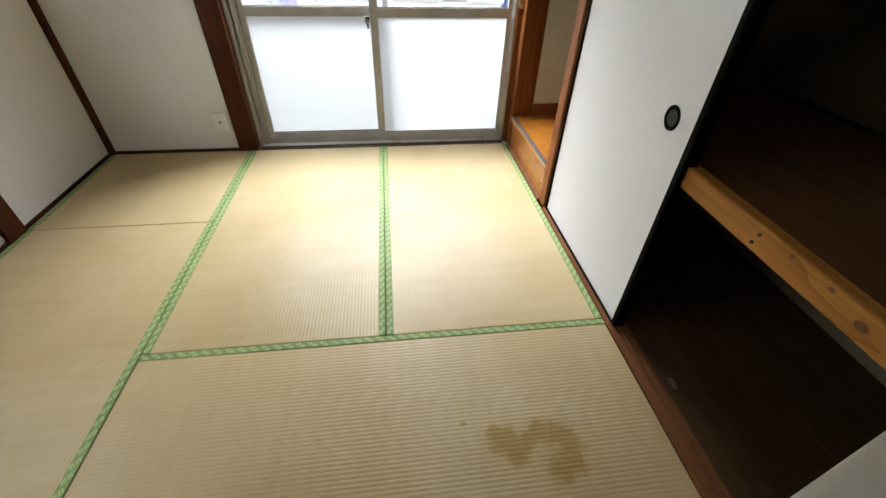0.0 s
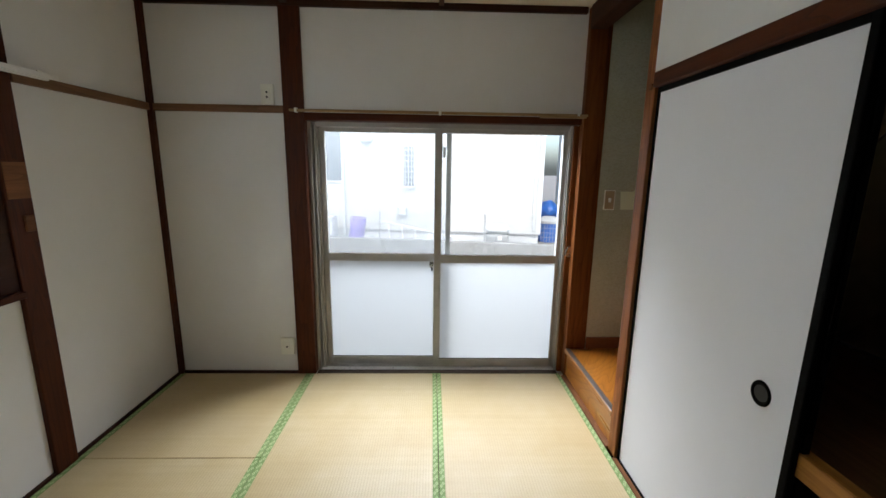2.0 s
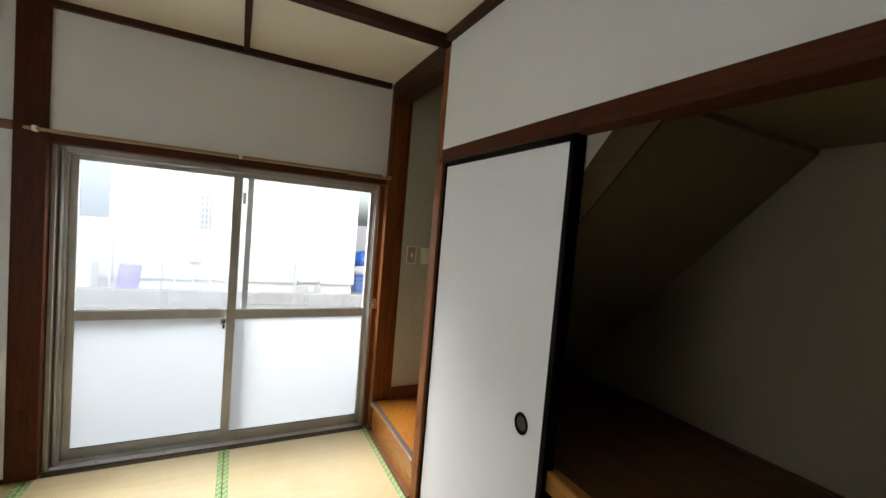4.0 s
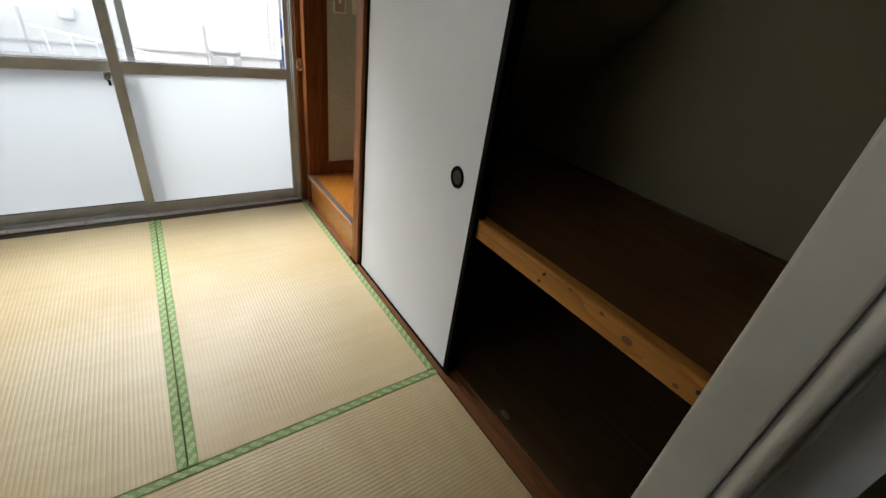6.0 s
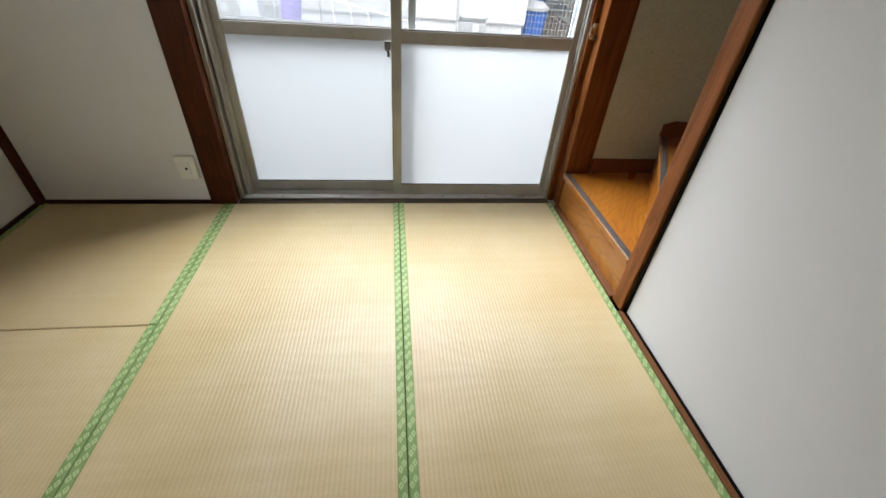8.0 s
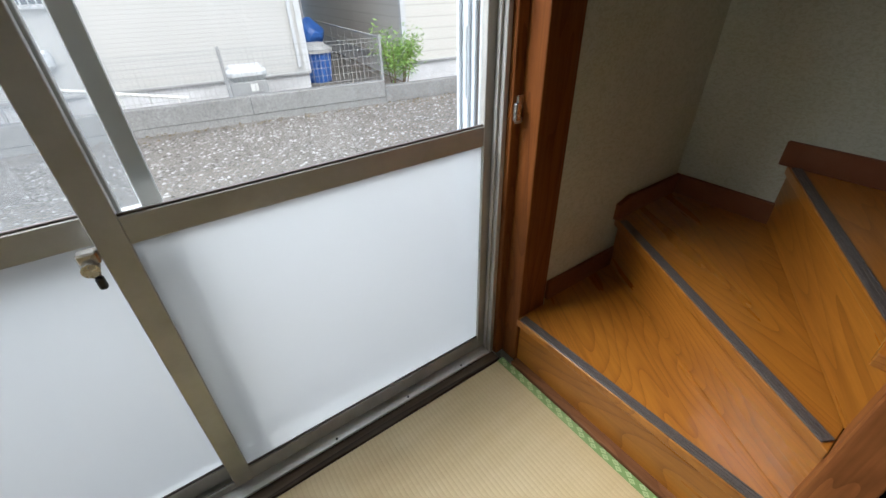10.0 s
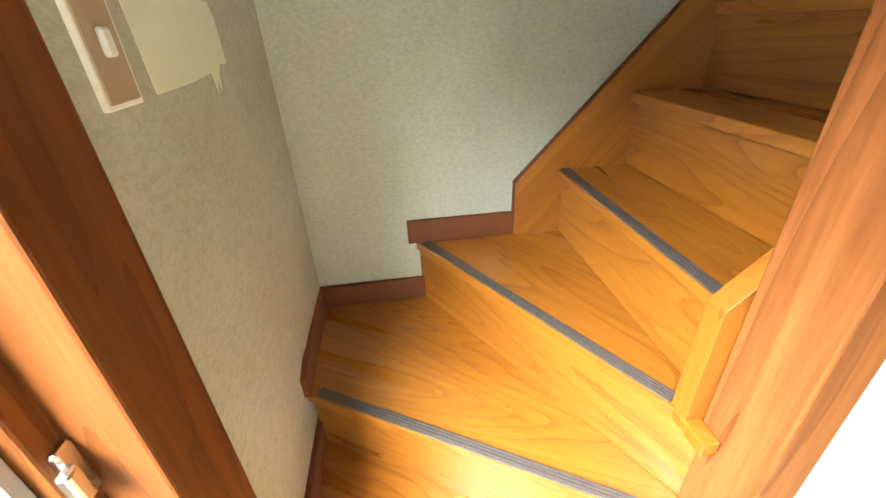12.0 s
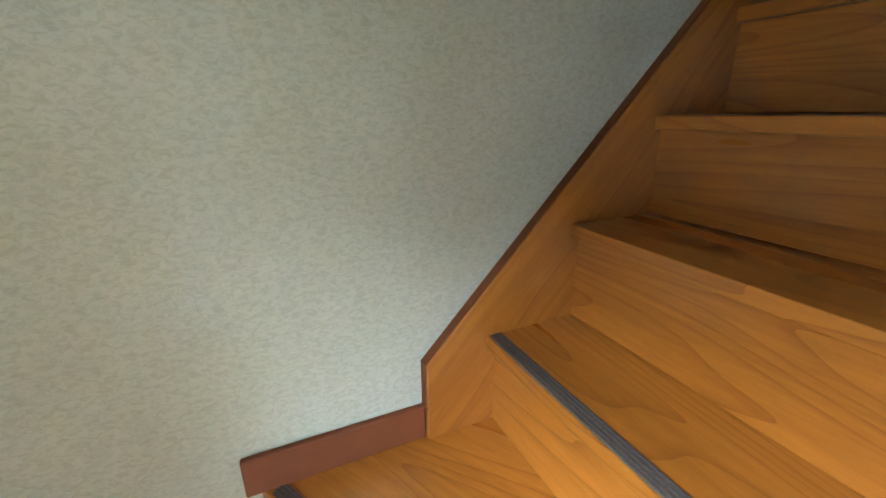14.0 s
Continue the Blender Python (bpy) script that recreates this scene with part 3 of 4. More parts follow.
# dried brown stain on the mat before the closet
def stain_material(name, spots):
    """Brown where the distance to one of the spots (x, y, radius) is small, with ragged soft rims."""
    m, n, l, b = material(name, (0.30, 0.155, 0.045), 0.5)
    out = n["Material Output"]
    tc, sep = n.new("ShaderNodeTexCoord"), n.new("ShaderNodeSeparateXYZ")
    l.new(tc.outputs["Object"], sep.inputs[0])
    rag = noise_tex(n, l, coords(n, l), 22.0, 4.0, 0.6)
    total = 0.0
    for x, y, r in spots:
        dx, dy = mathn(n, l, "SUBTRACT", sep.outputs["X"], x), mathn(n, l, "SUBTRACT", sep.outputs["Y"], y)
        d = mathn(n, l, "SQRT", mathn(n, l, "ADD", mathn(n, l, "MULTIPLY", dx, dx), mathn(n, l, "MULTIPLY", dy, dy)))
        d = mathn(n, l, "ADD", mathn(n, l, "DIVIDE", d, r), mathn(n, l, "MULTIPLY_ADD", rag, 1.6, -0.8))
        f = mathn(n, l, "MULTIPLY_ADD", d, -2.0, 2.2)
        x0 = mathn(n, l, "MINIMUM", mathn(n, l, "MAXIMUM", f, 0.0), 1.0)
        total = mathn(n, l, "MAXIMUM", x0, total)
    tone = noise_tex(n, l, coords(n, l), 30.0, 3.0)
    fac = mathn(n, l, "MULTIPLY", total, mathn(n, l, "MULTIPLY_ADD", tone, 0.7, 0.45))
    t, dye, mx = n.new("ShaderNodeBsdfTransparent"), n.new("ShaderNodeBsdfTransparent"), n.new("ShaderNodeMixShader")
    dye.inputs["Color"].default_value = (0.90, 0.855, 0.76, 1)
    l.new(fac, mx.inputs[0])
    l.new(t.outputs[0], mx.inputs[1])
    l.new(dye.outputs[0], mx.inputs[2])
    l.new(mx.outputs[0], out.inputs["Surface"])
    return m


SPOTS = [(0.335, 0.525, 0.036), (0.362, 0.5, 0.055), (0.385, 0.462, 0.047), (0.43, 0.5, 0.034), (0.475, 0.525, 0.039), (0.525, 0.508, 0.047), (0.55, 0.468, 0.055), (0.542, 0.428, 0.052), (0.508, 0.4, 0.044), (0.238, 0.57, 0.013)]
tagged(mesh_object("floor_stain", boxes((0.18, 0.66, 0.30, 0.64, 0.0004, 0.0012)), stain_material("brown_water_stain", SPOTS)), "dried brown stain on the tatami", "stain", "", "structure")


YW = YN + 0.042
# ---- window_1: sliding aluminium garden window ----
win = thing("window_1", (0, YW, 0), "sliding aluminium window with frosted lower panes", "window", "", "structure")
part("window_frame", boxes((-0.838, -0.818, YW - 0.012, YW + 0.10, 0.0, 1.702), (-0.818, -0.785, YW + 0.035, YW + 0.10, 0.0, 1.702), (0.846, 0.862, YW - 0.012, YW + 0.07, 0.0, 1.702), (-0.785, 0.845, YW + 0.0, YW + 0.10, 1.672, 1.702),
                           (-0.785, 0.845, YW + 0.052, YW + 0.13, -0.03, 0.012), (-0.785, 0.845, YW + 0.028, YW + 0.034, 0.0, 0.03), (-0.785, 0.845, YW + 0.066, YW + 0.072, 0.0, 0.03),
                           bevel=0.0015), M["alu"], win)
part("jamb_ridge", boxes((-0.806, -0.799, YW + 0.010, YW + 0.036, 0.012, 1.69), (0.838, 0.8455, YW + 0.002, YW + 0.012, 0.012, 1.69), bevel=0.001), M["alu"], win)
part("sill_rail", boxes((-0.817, 0.843, YW - 0.014, YW + 0.008, 0.0045, 0.013), (-0.785, 0.845, YW + 0.008, YW + 0.05, 0.0, 0.009), bevel=0.002), M["alu_pale"], win)
for sx in (-0.62, -0.31, 0.25, 0.5, 0.72):
    part("screw", rod((sx, YW - 0.004, 0.0115), (sx, YW - 0.004, 0.0145), 0.004, 8), M["black"], win)


def sash(x0, x1, y, lock):
    d = 0.024
    l, r = (0.046, 0.030) if lock else (0.034, 0.050)
    s = thing("sash", (x0, y, 0.02), "", "")
    s.parent, s.matrix_parent_inverse = win, base_of(win).inverted()
    del_keys = [k for k in ("label", "category") if k in s]
    for k in del_keys:
        del s[k]
    fr = part("sash_frame", boxes((x0, x0 + l, y, y + d, 0.022, 1.685), (x1 - r, x1, y, y + d, 0.022, 1.685), (x0 + l, x1 - r, y + 0.001, y + d - 0.001, 0.022, 0.072),
                                  (x0 + l, x1 - r, y + 0.001, y + d - 0.001, 1.645, 1.685), (x0 + l, x1 - r, y + 0.001, y + d - 0.001, 0.785, 0.838), bevel=0.0015), M["alu"], s)
    up = part("pane", boxes((x0 + l - 0.002, x1 - r + 0.002, y + 0.010, y + 0.013, 0.836, 1.648)), M["clear"], s, "clear upper glass pane")
    lo = part("pane", boxes((x0 + l - 0.002, x1 - r + 0.002, y + 0.010, y + 0.014, 0.070, 0.787)), M["frost"], s, "frosted lower glass pane")
    up.visible_shadow = False
    part("glazing_bead", boxes((x0 + l, x1 - r, y + 0.004, y + 0.010, 0.072, 0.077), (x0 + l, x1 - r, y + 0.004, y + 0.010, 0.838, 0.843), bevel=0.001), M["rubber"], s)
    return s


sash(-0.784, 0.022, YW + 0.058, False)
sash(-0.028, 0.844, YW + 0.020, True)
lock = part("crescent_lock", join(boxes((-0.058, -0.028, YW + 0.006, YW + 0.030, 0.772, 0.796), (-0.050, -0.036, YW - 0.002, YW + 0.014, 0.752, 0.782), bevel=0.003),
                                  rod((-0.045, YW - 0.004, 0.770), (-0.045, YW + 0.016, 0.770), 0.013, 14)), M["steel"], win, "worn steel crescent lock")
part("lock_tab", boxes((-0.046, -0.034, YW - 0.010, YW + 0.004, 0.732, 0.756), bevel=0.003), M["black"], lock)
screen = part("insect_screen", boxes((-0.80, -0.765, YW + 0.094, YW + 0.11, 0.012, 1.69), (0.05, 0.085, YW + 0.094, YW + 0.11, 0.012, 1.69), (-0.765, 0.05, YW + 0.094, YW + 0.11, 0.012, 0.05),
                                     (-0.765, 0.05, YW + 0.094, YW + 0.11, 0.79, 0.82), (-0.765, 0.05, YW + 0.094, YW + 0.11, 1.66, 1.69), bevel=0.002), M["alu_pale"], win, "sliding insect screen")
nt = part("netting", boxes((-0.765, 0.05, YW + 0.101, YW + 0.102, 0.05, 1.66)), M["net"], screen)
nt.visible_shadow = False
part("jamb_catch", join(boxes((0.872, 0.894, YN + 0.006, YN + 0.018, 0.845, 0.915), bevel=0.003), boxes((0.860, 0.878, YN - 0.004, YN + 0.010, 0.855, 0.900), bevel=0.004, seg=2)), M["steel"], win, "small steel catch on the jamb")

# storm-shutter guide outside the east jamb
guide = thing("shutter_guide", (0.9, YN + 0.18, -0.15), "white metal storm-shutter guide beside the window", "shutter guide")
part("channel", boxes((0.866, 0.884, YN + 0.125, YN + 0.236, -0.15, 2.0), (0.884, 0.99, YN + 0.125, YN + 0.17, -0.15, 2.0), (0.884, 0.97, YN + 0.222, YN + 0.236, -0.15, 2.0), bevel=0.002), M["guide"], guide)
for ry, rw in ((0.128, 0.012), (0.158, 0.008), (0.186, 0.014), (0.224, 0.012)):
    part("rib", boxes((0.855, 0.8655, YN + ry, YN + ry + rw, -0.15, 2.0), bevel=0.002), M["guide"], guide)
# Dark strip painted where the guide has only a shaded slit.
part("groove_seal", boxes((0.862, 0.8655, YN + 0.1445, YN + 0.1535, -0.15, 2.0)), M["rubber"], guide, "dark strip for the shaded slit in the guide")
part("latch_slot", boxes((0.8525, 0.8548, YN + 0.189, YN + 0.195, 0.88, 1.06), bevel=0.0005), M["grey_box"], guide)
for gz in (0.62, 1.12, 1.5):
    part("screw", rod((0.8515, YN + 0.193, gz), (0.8555, YN + 0.193, gz), 0.004, 8), M["steel"], guide)

# curtain pole on the lintel
pole = thing("curtain_pole", (0, YN - 0.03, 1.74), "thin tan wooden curtain pole above the window", "curtain pole")
part("rod", boxes((-0.92, 0.92, YN - 0.052, YN - 0.034, 1.748, 1.764), bevel=0.004, seg=2), M["pole"], pole)
part("sleeve", boxes((0.62, 0.91, YN - 0.058, YN - 0.030, 1.738, 1.752), bevel=0.004, seg=2), M["pole"], pole)
for bx in (-0.88, 0.0, 0.86):
    part("bracket", boxes((bx - 0.008, bx + 0.008, YN - 0.056, YN - 0.02, 1.744, 1.770), bevel=0.002), M["plate"], pole)

# ---- window_2 in the west wall ----
w2 = thing("window_2", (XW, 0.95, 0.87), "aluminium window with frosted glass and dark sill", "window", "", "structure")
part("window_sill", boxes((XW - 0.12, XW + 0.03, 0.24, 1.689, 0.855, 0.885), bevel=0.004), M["post_y"], w2)
part("window_casing", boxes((XW - 0.12, XW + 0.01, 1.60, 1.688, 0.886, 1.72), (XW - 0.12, XW + 0.01, 0.252, 0.29, 0.886, 1.72), (XW - 0.12, XW + 0.01, 0.29, 1.60, 1.68, 1.72), bevel=0.003), M["batten_y"], w2)
part("window_frame", boxes((XW - 0.10, XW - 0.03, 1.565, 1.60, 0.886, 1.68), (XW - 0.10, XW - 0.03, 0.29, 0.325, 0.886, 1.68), (XW - 0.10, XW - 0.03, 0.325, 1.565, 0.886, 0.92),
                           (XW - 0.10, XW - 0.03, 0.325, 1.565, 1.65, 1.68), (XW - 0.085, XW - 0.05, 0.92, 0.97, 0.92, 1.65), bevel=0.002), M["alu_pale"], w2)
for a, b in ((0.325, 0.92), (0.97, 1.565)):
    part("pane", boxes((XW - 0.07, XW - 0.066, a, b, 0.92, 1.65)), M["frost"], w2)

rail = thing("curtain_rail", (XW + 0.05, 1.0, 1.77), "white double curtain rail on the wall", "curtain rail")
part("rail", boxes((XW + 0.075, XW + 0.095, 0.15, 1.93, 1.772, 1.792), bevel=0.003), M["white_plastic"], rail)
part("rail", boxes((XW + 0.035, XW + 0.055, 0.15, 1.93, 1.770, 1.790), bevel=0.003), M["white_plastic"], rail)
for by in (0.3, 1.1, 1.84):
    part("bracket", boxes((XW - 0.0, XW + 0.10, by - 0.012, by + 0.012, 1.788, 1.796), bevel=0.002), M["plate"], rail)


# outlets on the window wall
def outlet(x0, x1, z0, z1, label, holes):
    o = thing("wall_outlet", ((x0 + x1) / 2, YN, z0), label, "wall outlet")
    pl = part("plate", boxes((x0, x1, YN - 0.019, YN + 0.002, z0, z1), bevel=0.004, seg=2), M["plate"], o)
    cx, cz = (x0 + x1) / 2, (z0 + z1) / 2
    part("insert", boxes((cx - 0.017, cx + 0.017, YN - 0.023, YN - 0.016, cz - 0.034, cz + 0.034), bevel=0.002), M["plate"], o)
    for dz in holes:
        part("socket", rod((cx, YN - 0.0245, cz + dz), (cx, YN - 0.022, cz + dz), 0.0065, 12), M["black"], o)
    return o


outlet(-1.075, -0.985, 0.142, 0.262, "ivory aerial outlet plate low on the wall", (0.0,))
outlet(-1.095, -1.018, 1.788, 1.908, "small ivory socket plate above the picture rail", (0.012, -0.016))

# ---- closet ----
structure("floor_closet", boxes((XE + 0.06, XB, YS, 1.78, -0.06, 0.0)), M["ply_dark"], "brown board floor of the closet, darkened for its shade")
structure("wall_closet_east", turned(prism([(YS, 0.0), (YS, 1.83), (0.65, 1.83), (1.77, 0.59), (1.79, 0.0)], XB - 0.012, XB - 0.001), Matrix(((0, 0, 1, 0), (1, 0, 0, 0), (0, 1, 0, 0), (0, 0, 0, 1)))), M["closet_wall"], "closet back wall with paper darkened for its shade")
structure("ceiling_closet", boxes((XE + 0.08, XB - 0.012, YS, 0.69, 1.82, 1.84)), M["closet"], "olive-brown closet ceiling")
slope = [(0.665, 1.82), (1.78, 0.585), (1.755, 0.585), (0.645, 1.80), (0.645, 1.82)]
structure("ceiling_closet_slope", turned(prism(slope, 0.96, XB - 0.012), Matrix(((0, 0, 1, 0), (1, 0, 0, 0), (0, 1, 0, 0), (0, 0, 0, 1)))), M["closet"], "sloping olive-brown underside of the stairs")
structure("wall_closet_gusset", turned(prism([(1.10, 1.82), (0.771, 1.82), (1.10, 1.440)], 0.951, 0.959), Matrix(((0, 0, 1, 0), (1, 0, 0, 0), (0, 1, 0, 0), (0, 0, 0, 1)))), M["lining"], "pale board above the sloping closet ceiling")
# Added dark strip covers the slope's bright end, standing in for shade.
structure("trim_closet_slope", turned(prism([(0.768, 1.82), (1.10, 1.437), (1.10, 1.29), (0.64, 1.79), (0.64, 1.82)], 0.950, 0.9585), Matrix(((0, 0, 1, 0), (1, 0, 0, 0), (0, 1, 0, 0), (0, 0, 0, 1)))), M["ply_dark"], "added dark strip over the sloping closet ceiling's end", "trim")
structure("wall_closet_north", boxes((0.95, XB, 1.792, 1.81, 0.0, 0.62)), M["ply_dark"], "board end of the closet, darkened for its shade")
shelf = thing("closet_shelf", (1.3, 0.5, 0.62), "wooden closet shelf with a knotty pine front", "shelf")
part("front_beam", boxes((0.925, 0.965, YS, 1.64, 0.632, 0.702), bevel=0.003), M["shelf_edge"], shelf, "orange knotty pine front beam")
part("board", boxes((0.966, XB - 0.013, YS, 1.64, 0.685, 0.700), bevel=0.001), M["ply"], shelf, "brown plywood board")
part("ledger", boxes((XB - 0.030, XB - 0.013, YS, 1.62, 0.7005, 0.710), bevel=0.002), M["ply_dark"], shelf)


def fusuma(x0, handle):
    f = thing("sliding_door", (x0, 1.35, 0.005), "white paper sliding closet door with black lacquer frame", "sliding door", "closet doors")
    y0, y1, z0, z1, d = 0.905, 1.775, -0.005, 1.768, 0.021
    part("panel", boxes((x0 + 0.007, x0 + d - 0.003, y0 + 0.02, y1 - 0.012, z0 + 0.012, z1 - 0.02)), M["fusuma"], f)
    for nm, sp in (("stile", (x0, x0 + d, y0, y0 + 0.024, z0, z1)), ("stile", (x0, x0 + d, y1 - 0.014, y1, z0, z1)),
                   ("rail", (x0 + 0.001, x0 + d - 0.001, y0 + 0.024, y1 - 0.014, z0, z0 + 0.012)), ("rail", (x0 + 0.001, x0 + d - 0.001, y0 + 0.024, y1 - 0.014, z1 - 0.022, z1))):
        part(nm, boxes(sp, bevel=0.002), M["lacquer"], f, "black lacquer frame strip")
    if handle:
        bm = bmesh.new()
        prof = [(0.038, 0.004), (0.037, 0.0), (0.033, -0.002), (0.029, 0.0), (0.027, 0.003), (0.0, 0.0032)]
        rings = []
        for r, h in prof:
            rings.append([bm.verts.new((x0 + 0.003 + h, 1.035 + 0.92 * r * math.cos(a * math.tau / 32), 0.80 + r * math.sin(a * math.tau / 32))) for a in range(32)] if r else [bm.verts.new((x0 + 0.003 + h, 1.035, 0.80))])
        for p, q in zip(rings, rings[1:]):
            for i in range(32):
                j = (i + 1) % 32
                bm.faces.new((p[i], p[j], q[j], q[i]) if len(q) > 1 else (p[i], p[j], q[0]))
        bmesh.ops.recalc_face_normals(bm, faces=bm.faces[:])
        hd = part("pull", bm, M["lacquer"], f, "round black recessed finger pull", True)
        part("pull_cup", rod((x0 + 0.0052, 1.035, 0.80), (x0 + 0.0066, 1.035, 0.80), 0.024, 28), M["cup"], hd)
    return f


fusuma(XE, True)
fusuma(XE + 0.028, False)

# folded accordion door at the doorway jamb
acc = thing("accordion_door", (0.83, 0.07, 0.0), "folded cream vinyl accordion door in the doorway", "accordion door")
lead = part("lead_post", boxes((0.680, 0.720, 0.045, 0.122, 0.01, 1.98), bevel=0.006, seg=3), M["vinyl"], acc)
part("grip_ridge", join(rod((0.683, 0.026, 0.01), (0.683, 0.026, 1.98), 0.013, 14), boxes((0.695, 0.717, 0.005, 0.045, 0.01, 1.98), bevel=0.004)), M["vinyl"], lead, "", True)
for k in range(4):
    part("pleat", boxes((0.724 + 0.038 * k, 0.736 + 0.038 * k, 0.03 + 0.01 * (k % 2), 0.115, 0.015, 1.975), bevel=0.004, seg=2), M["vinyl"], acc)

# ---- stairs ----
RISE, RUN = 0.209, 0.194
stair = thing("staircase", (1.3, 1.9, 0.0), "steep varnished orange wooden winder staircase with grey non-slip strips", "staircase")
xi, yi = 1.046, 1.854


def along(p, q, inset=0.0):
    d = (Vector(q) - Vector(p)).normalized()
    return d, Vector((d.y, -d.x))


# nosing lines in plan, each from its inner to its outer end; the riser stands 2 cm behind
A1, B1 = (0.886, 1.853), (0.886, YN - 0.051)
A2, B2 = (0.922, 1.853), (1.378, YT)
A3, B3 = (0.982, 1.8535), (XB, 2.292)
A4, B4 = (1.046, 1.846), (XB, 1.846)


def tread(outline, z, mat):
    return part("tread", prism(outline, z - 0.028, z, 0.003), mat, stair)


def riser(p, q, z, mat, back=0.02, thick=0.018):
    d, nrm = along(p, q)
    p, q = Vector(p) + nrm * back - d * 0.03, Vector(q) + nrm * back
    out = [p, q, q + nrm * thick, p + nrm * thick]
    return part("riser", prism([tuple(v) for v in out], z - RISE + 0.003, z - 0.029), mat, stair)


def strip(p, q, z, a=0.02, b=0.03):
    """Rubber strip let into the nosing."""
    d, nrm = along(p, q)
    L = (Vector(q) - Vector(p)).length
    p0, q0 = Vector(p) + d * a + nrm * 0.004, Vector(p) + d * (L - b) + nrm * 0.004
    o = part("nonslip_strip", prism([tuple(p0), tuple(q0), tuple(q0 + nrm * 0.027), tuple(p0 + nrm * 0.027)], z - 0.004, z + 0.004, 0.0015), M["rubber"], stair, "grey ribbed non-slip strip")
    for k in range(3):
        off = nrm * (0.006 + 0.008 * k)
        part("rib", prism([tuple(p0 + off), tuple(q0 + off), tuple(q0 + off + nrm * 0.004), tuple(p0 + off + nrm * 0.004)], z + 0.0035, z + 0.0055), M["rubber"], o)


tread([A1, (1.06, 1.853), (1.06, 1.95), (1.48, YT - 0.001), (1.037, YT - 0.001), (1.037, YN - 0.051), B1], RISE, M["stair_60"])
tread([A2, (1.13, 1.853), (XB - 0.001, 2.22), (XB - 0.001, YT - 0.001), B2], 2 * RISE, M["stair_60"])
tread([(1.009, 1.8535), (1.009, 1.80), (XB - 0.001, 1.80), (XB - 0.001, 2.292), (1.036, 1.8845), (0.962, 1.8845), (0.962, 1.8535)], 3 * RISE, M["stair_30"])
for p, q, k, m in ((A1, B1, 1, "stair_y"), (A2, B2, 2, "stair_60"), (A3, B3, 3, "stair_30")):
    riser(p, q, k * RISE, M[m], 0.009 if k == 3 else 0.02)
    strip(p, q, k * RISE, (0.0, 0.0, 0.02, 0.075)[k], 0.03 if k > 1 else 0.01)
for k in range(4, 13):
    y = A4[1] - (k - 4) * RUN
    tread([(xi, y), (XB - 0.001, y), (XB - 0.001, y - RUN - 0.045), (xi, y - RUN - 0.045)], k * RISE, M["stair_x"])
    riser((xi, y), (XB - 0.001, y), k * RISE, M["stair_x"])
    if k == 4:
        strip((xi, y), (XB, y), k * RISE)
TO_YZ = Matrix(((0, 0, 1, 0), (1, 0, 0, 0), (0, 1, 0, 0), (0, 0, 0, 1)))
g = 1.06
string = [(1.976, 3 * RISE), (1.976, 0.803), (-0.6, 0.803 + 2.576 * g), (-0.6, 3.25), (1.72, 0.68), (1.80, 3 * RISE)]
part("wall_string", turned(prism(string, XB - 0.024, XB, 0.003), TO_YZ), M["string"], stair)
edge = [(1.9765, 3 * RISE + 0.078), (1.9795, 3 * RISE + 0.078), (1.9795, 0.8045), (-0.6, 0.8075 + 2.5795 * g), (-0.6, 0.8035 + 2.576 * g), (1.9765, 0.8035)]
part("string_edge", turned(prism(edge, XB - 0.021, XB - 0.001), TO_YZ), M["skirt"], stair, "thin red-brown line along the top edge of the string")
inner = [(1.885, 3 * RISE + 0.002), (1.885, 0.858), (1.80, 0.945), (1.772, 0.945), (1.772, 3 * RISE + 0.002)]
part("inner_string", turned(prism(inner, 1.0095, 1.046, 0.001), TO_YZ), M["stair_z"], stair)
inner2 = [(1.76, 0.68), (1.76, 0.93), (-0.6, 0.93 + 2.36 * g), (-0.6, 3.25)]
part("inner_string", turned(prism(inner2, 1.046, 1.066, 0.003), TO_YZ), M["string"], stair)
s1, s2, s3 = RISE, 2 * RISE, 3 * RISE
for sp in ((XB - 0.016, XB, 1.977, 2.315, s3, s3 + 0.078), (XB - 0.016, XB, 2.262, YT - 0.016, s2, s2 + 0.078), (1.43, XB, YT - 0.016, YT, s2, s2 + 0.078), (1.036, 1.43, YT - 0.016, YT, s1, s1 + 0.078)):
    structure("baseboard", boxes(sp, bevel=0.003), M["skirt"], "red-brown skirting beside a step", "skirting")
structure("baseboard", turned(prism([(1.365, s2 - 0.0), (1.365, s2 + 0.06), (1.425, s2 + 0.078), (1.45, s2 + 0.078), (1.45, s2 + 0.0)], 0, 0.016), Matrix(((1, 0, 0, 0), (0, 0, -1, YT), (0, 1, 0, 0), (0, 0, 0, 1)))), M["skirt"], "red-brown skirting beside a step", "skirting")

# light switch and bare filler patch on the plaster
sw = thing("light_switch", (1.11, YT, 1.17), "cream-framed tan light switch on the plaster wall", "light switch")
part("plate", boxes((1.075, 1.145, YT - 0.006, YT + 0.002, 1.172, 1.300), bevel=0.002, seg=2), M["plate"], sw)
part("face", boxes((1.0795, 1.1405, YT - 0.0075, YT - 0.004, 1.177, 1.295), bevel=0.002), M["switch_face"], sw, "tan switch face")
part("toggle", boxes((1.101, 1.119, YT - 0.014, YT - 0.006, 1.222, 1.250), bevel=0.003), M["white_plastic"], sw, "white toggle")
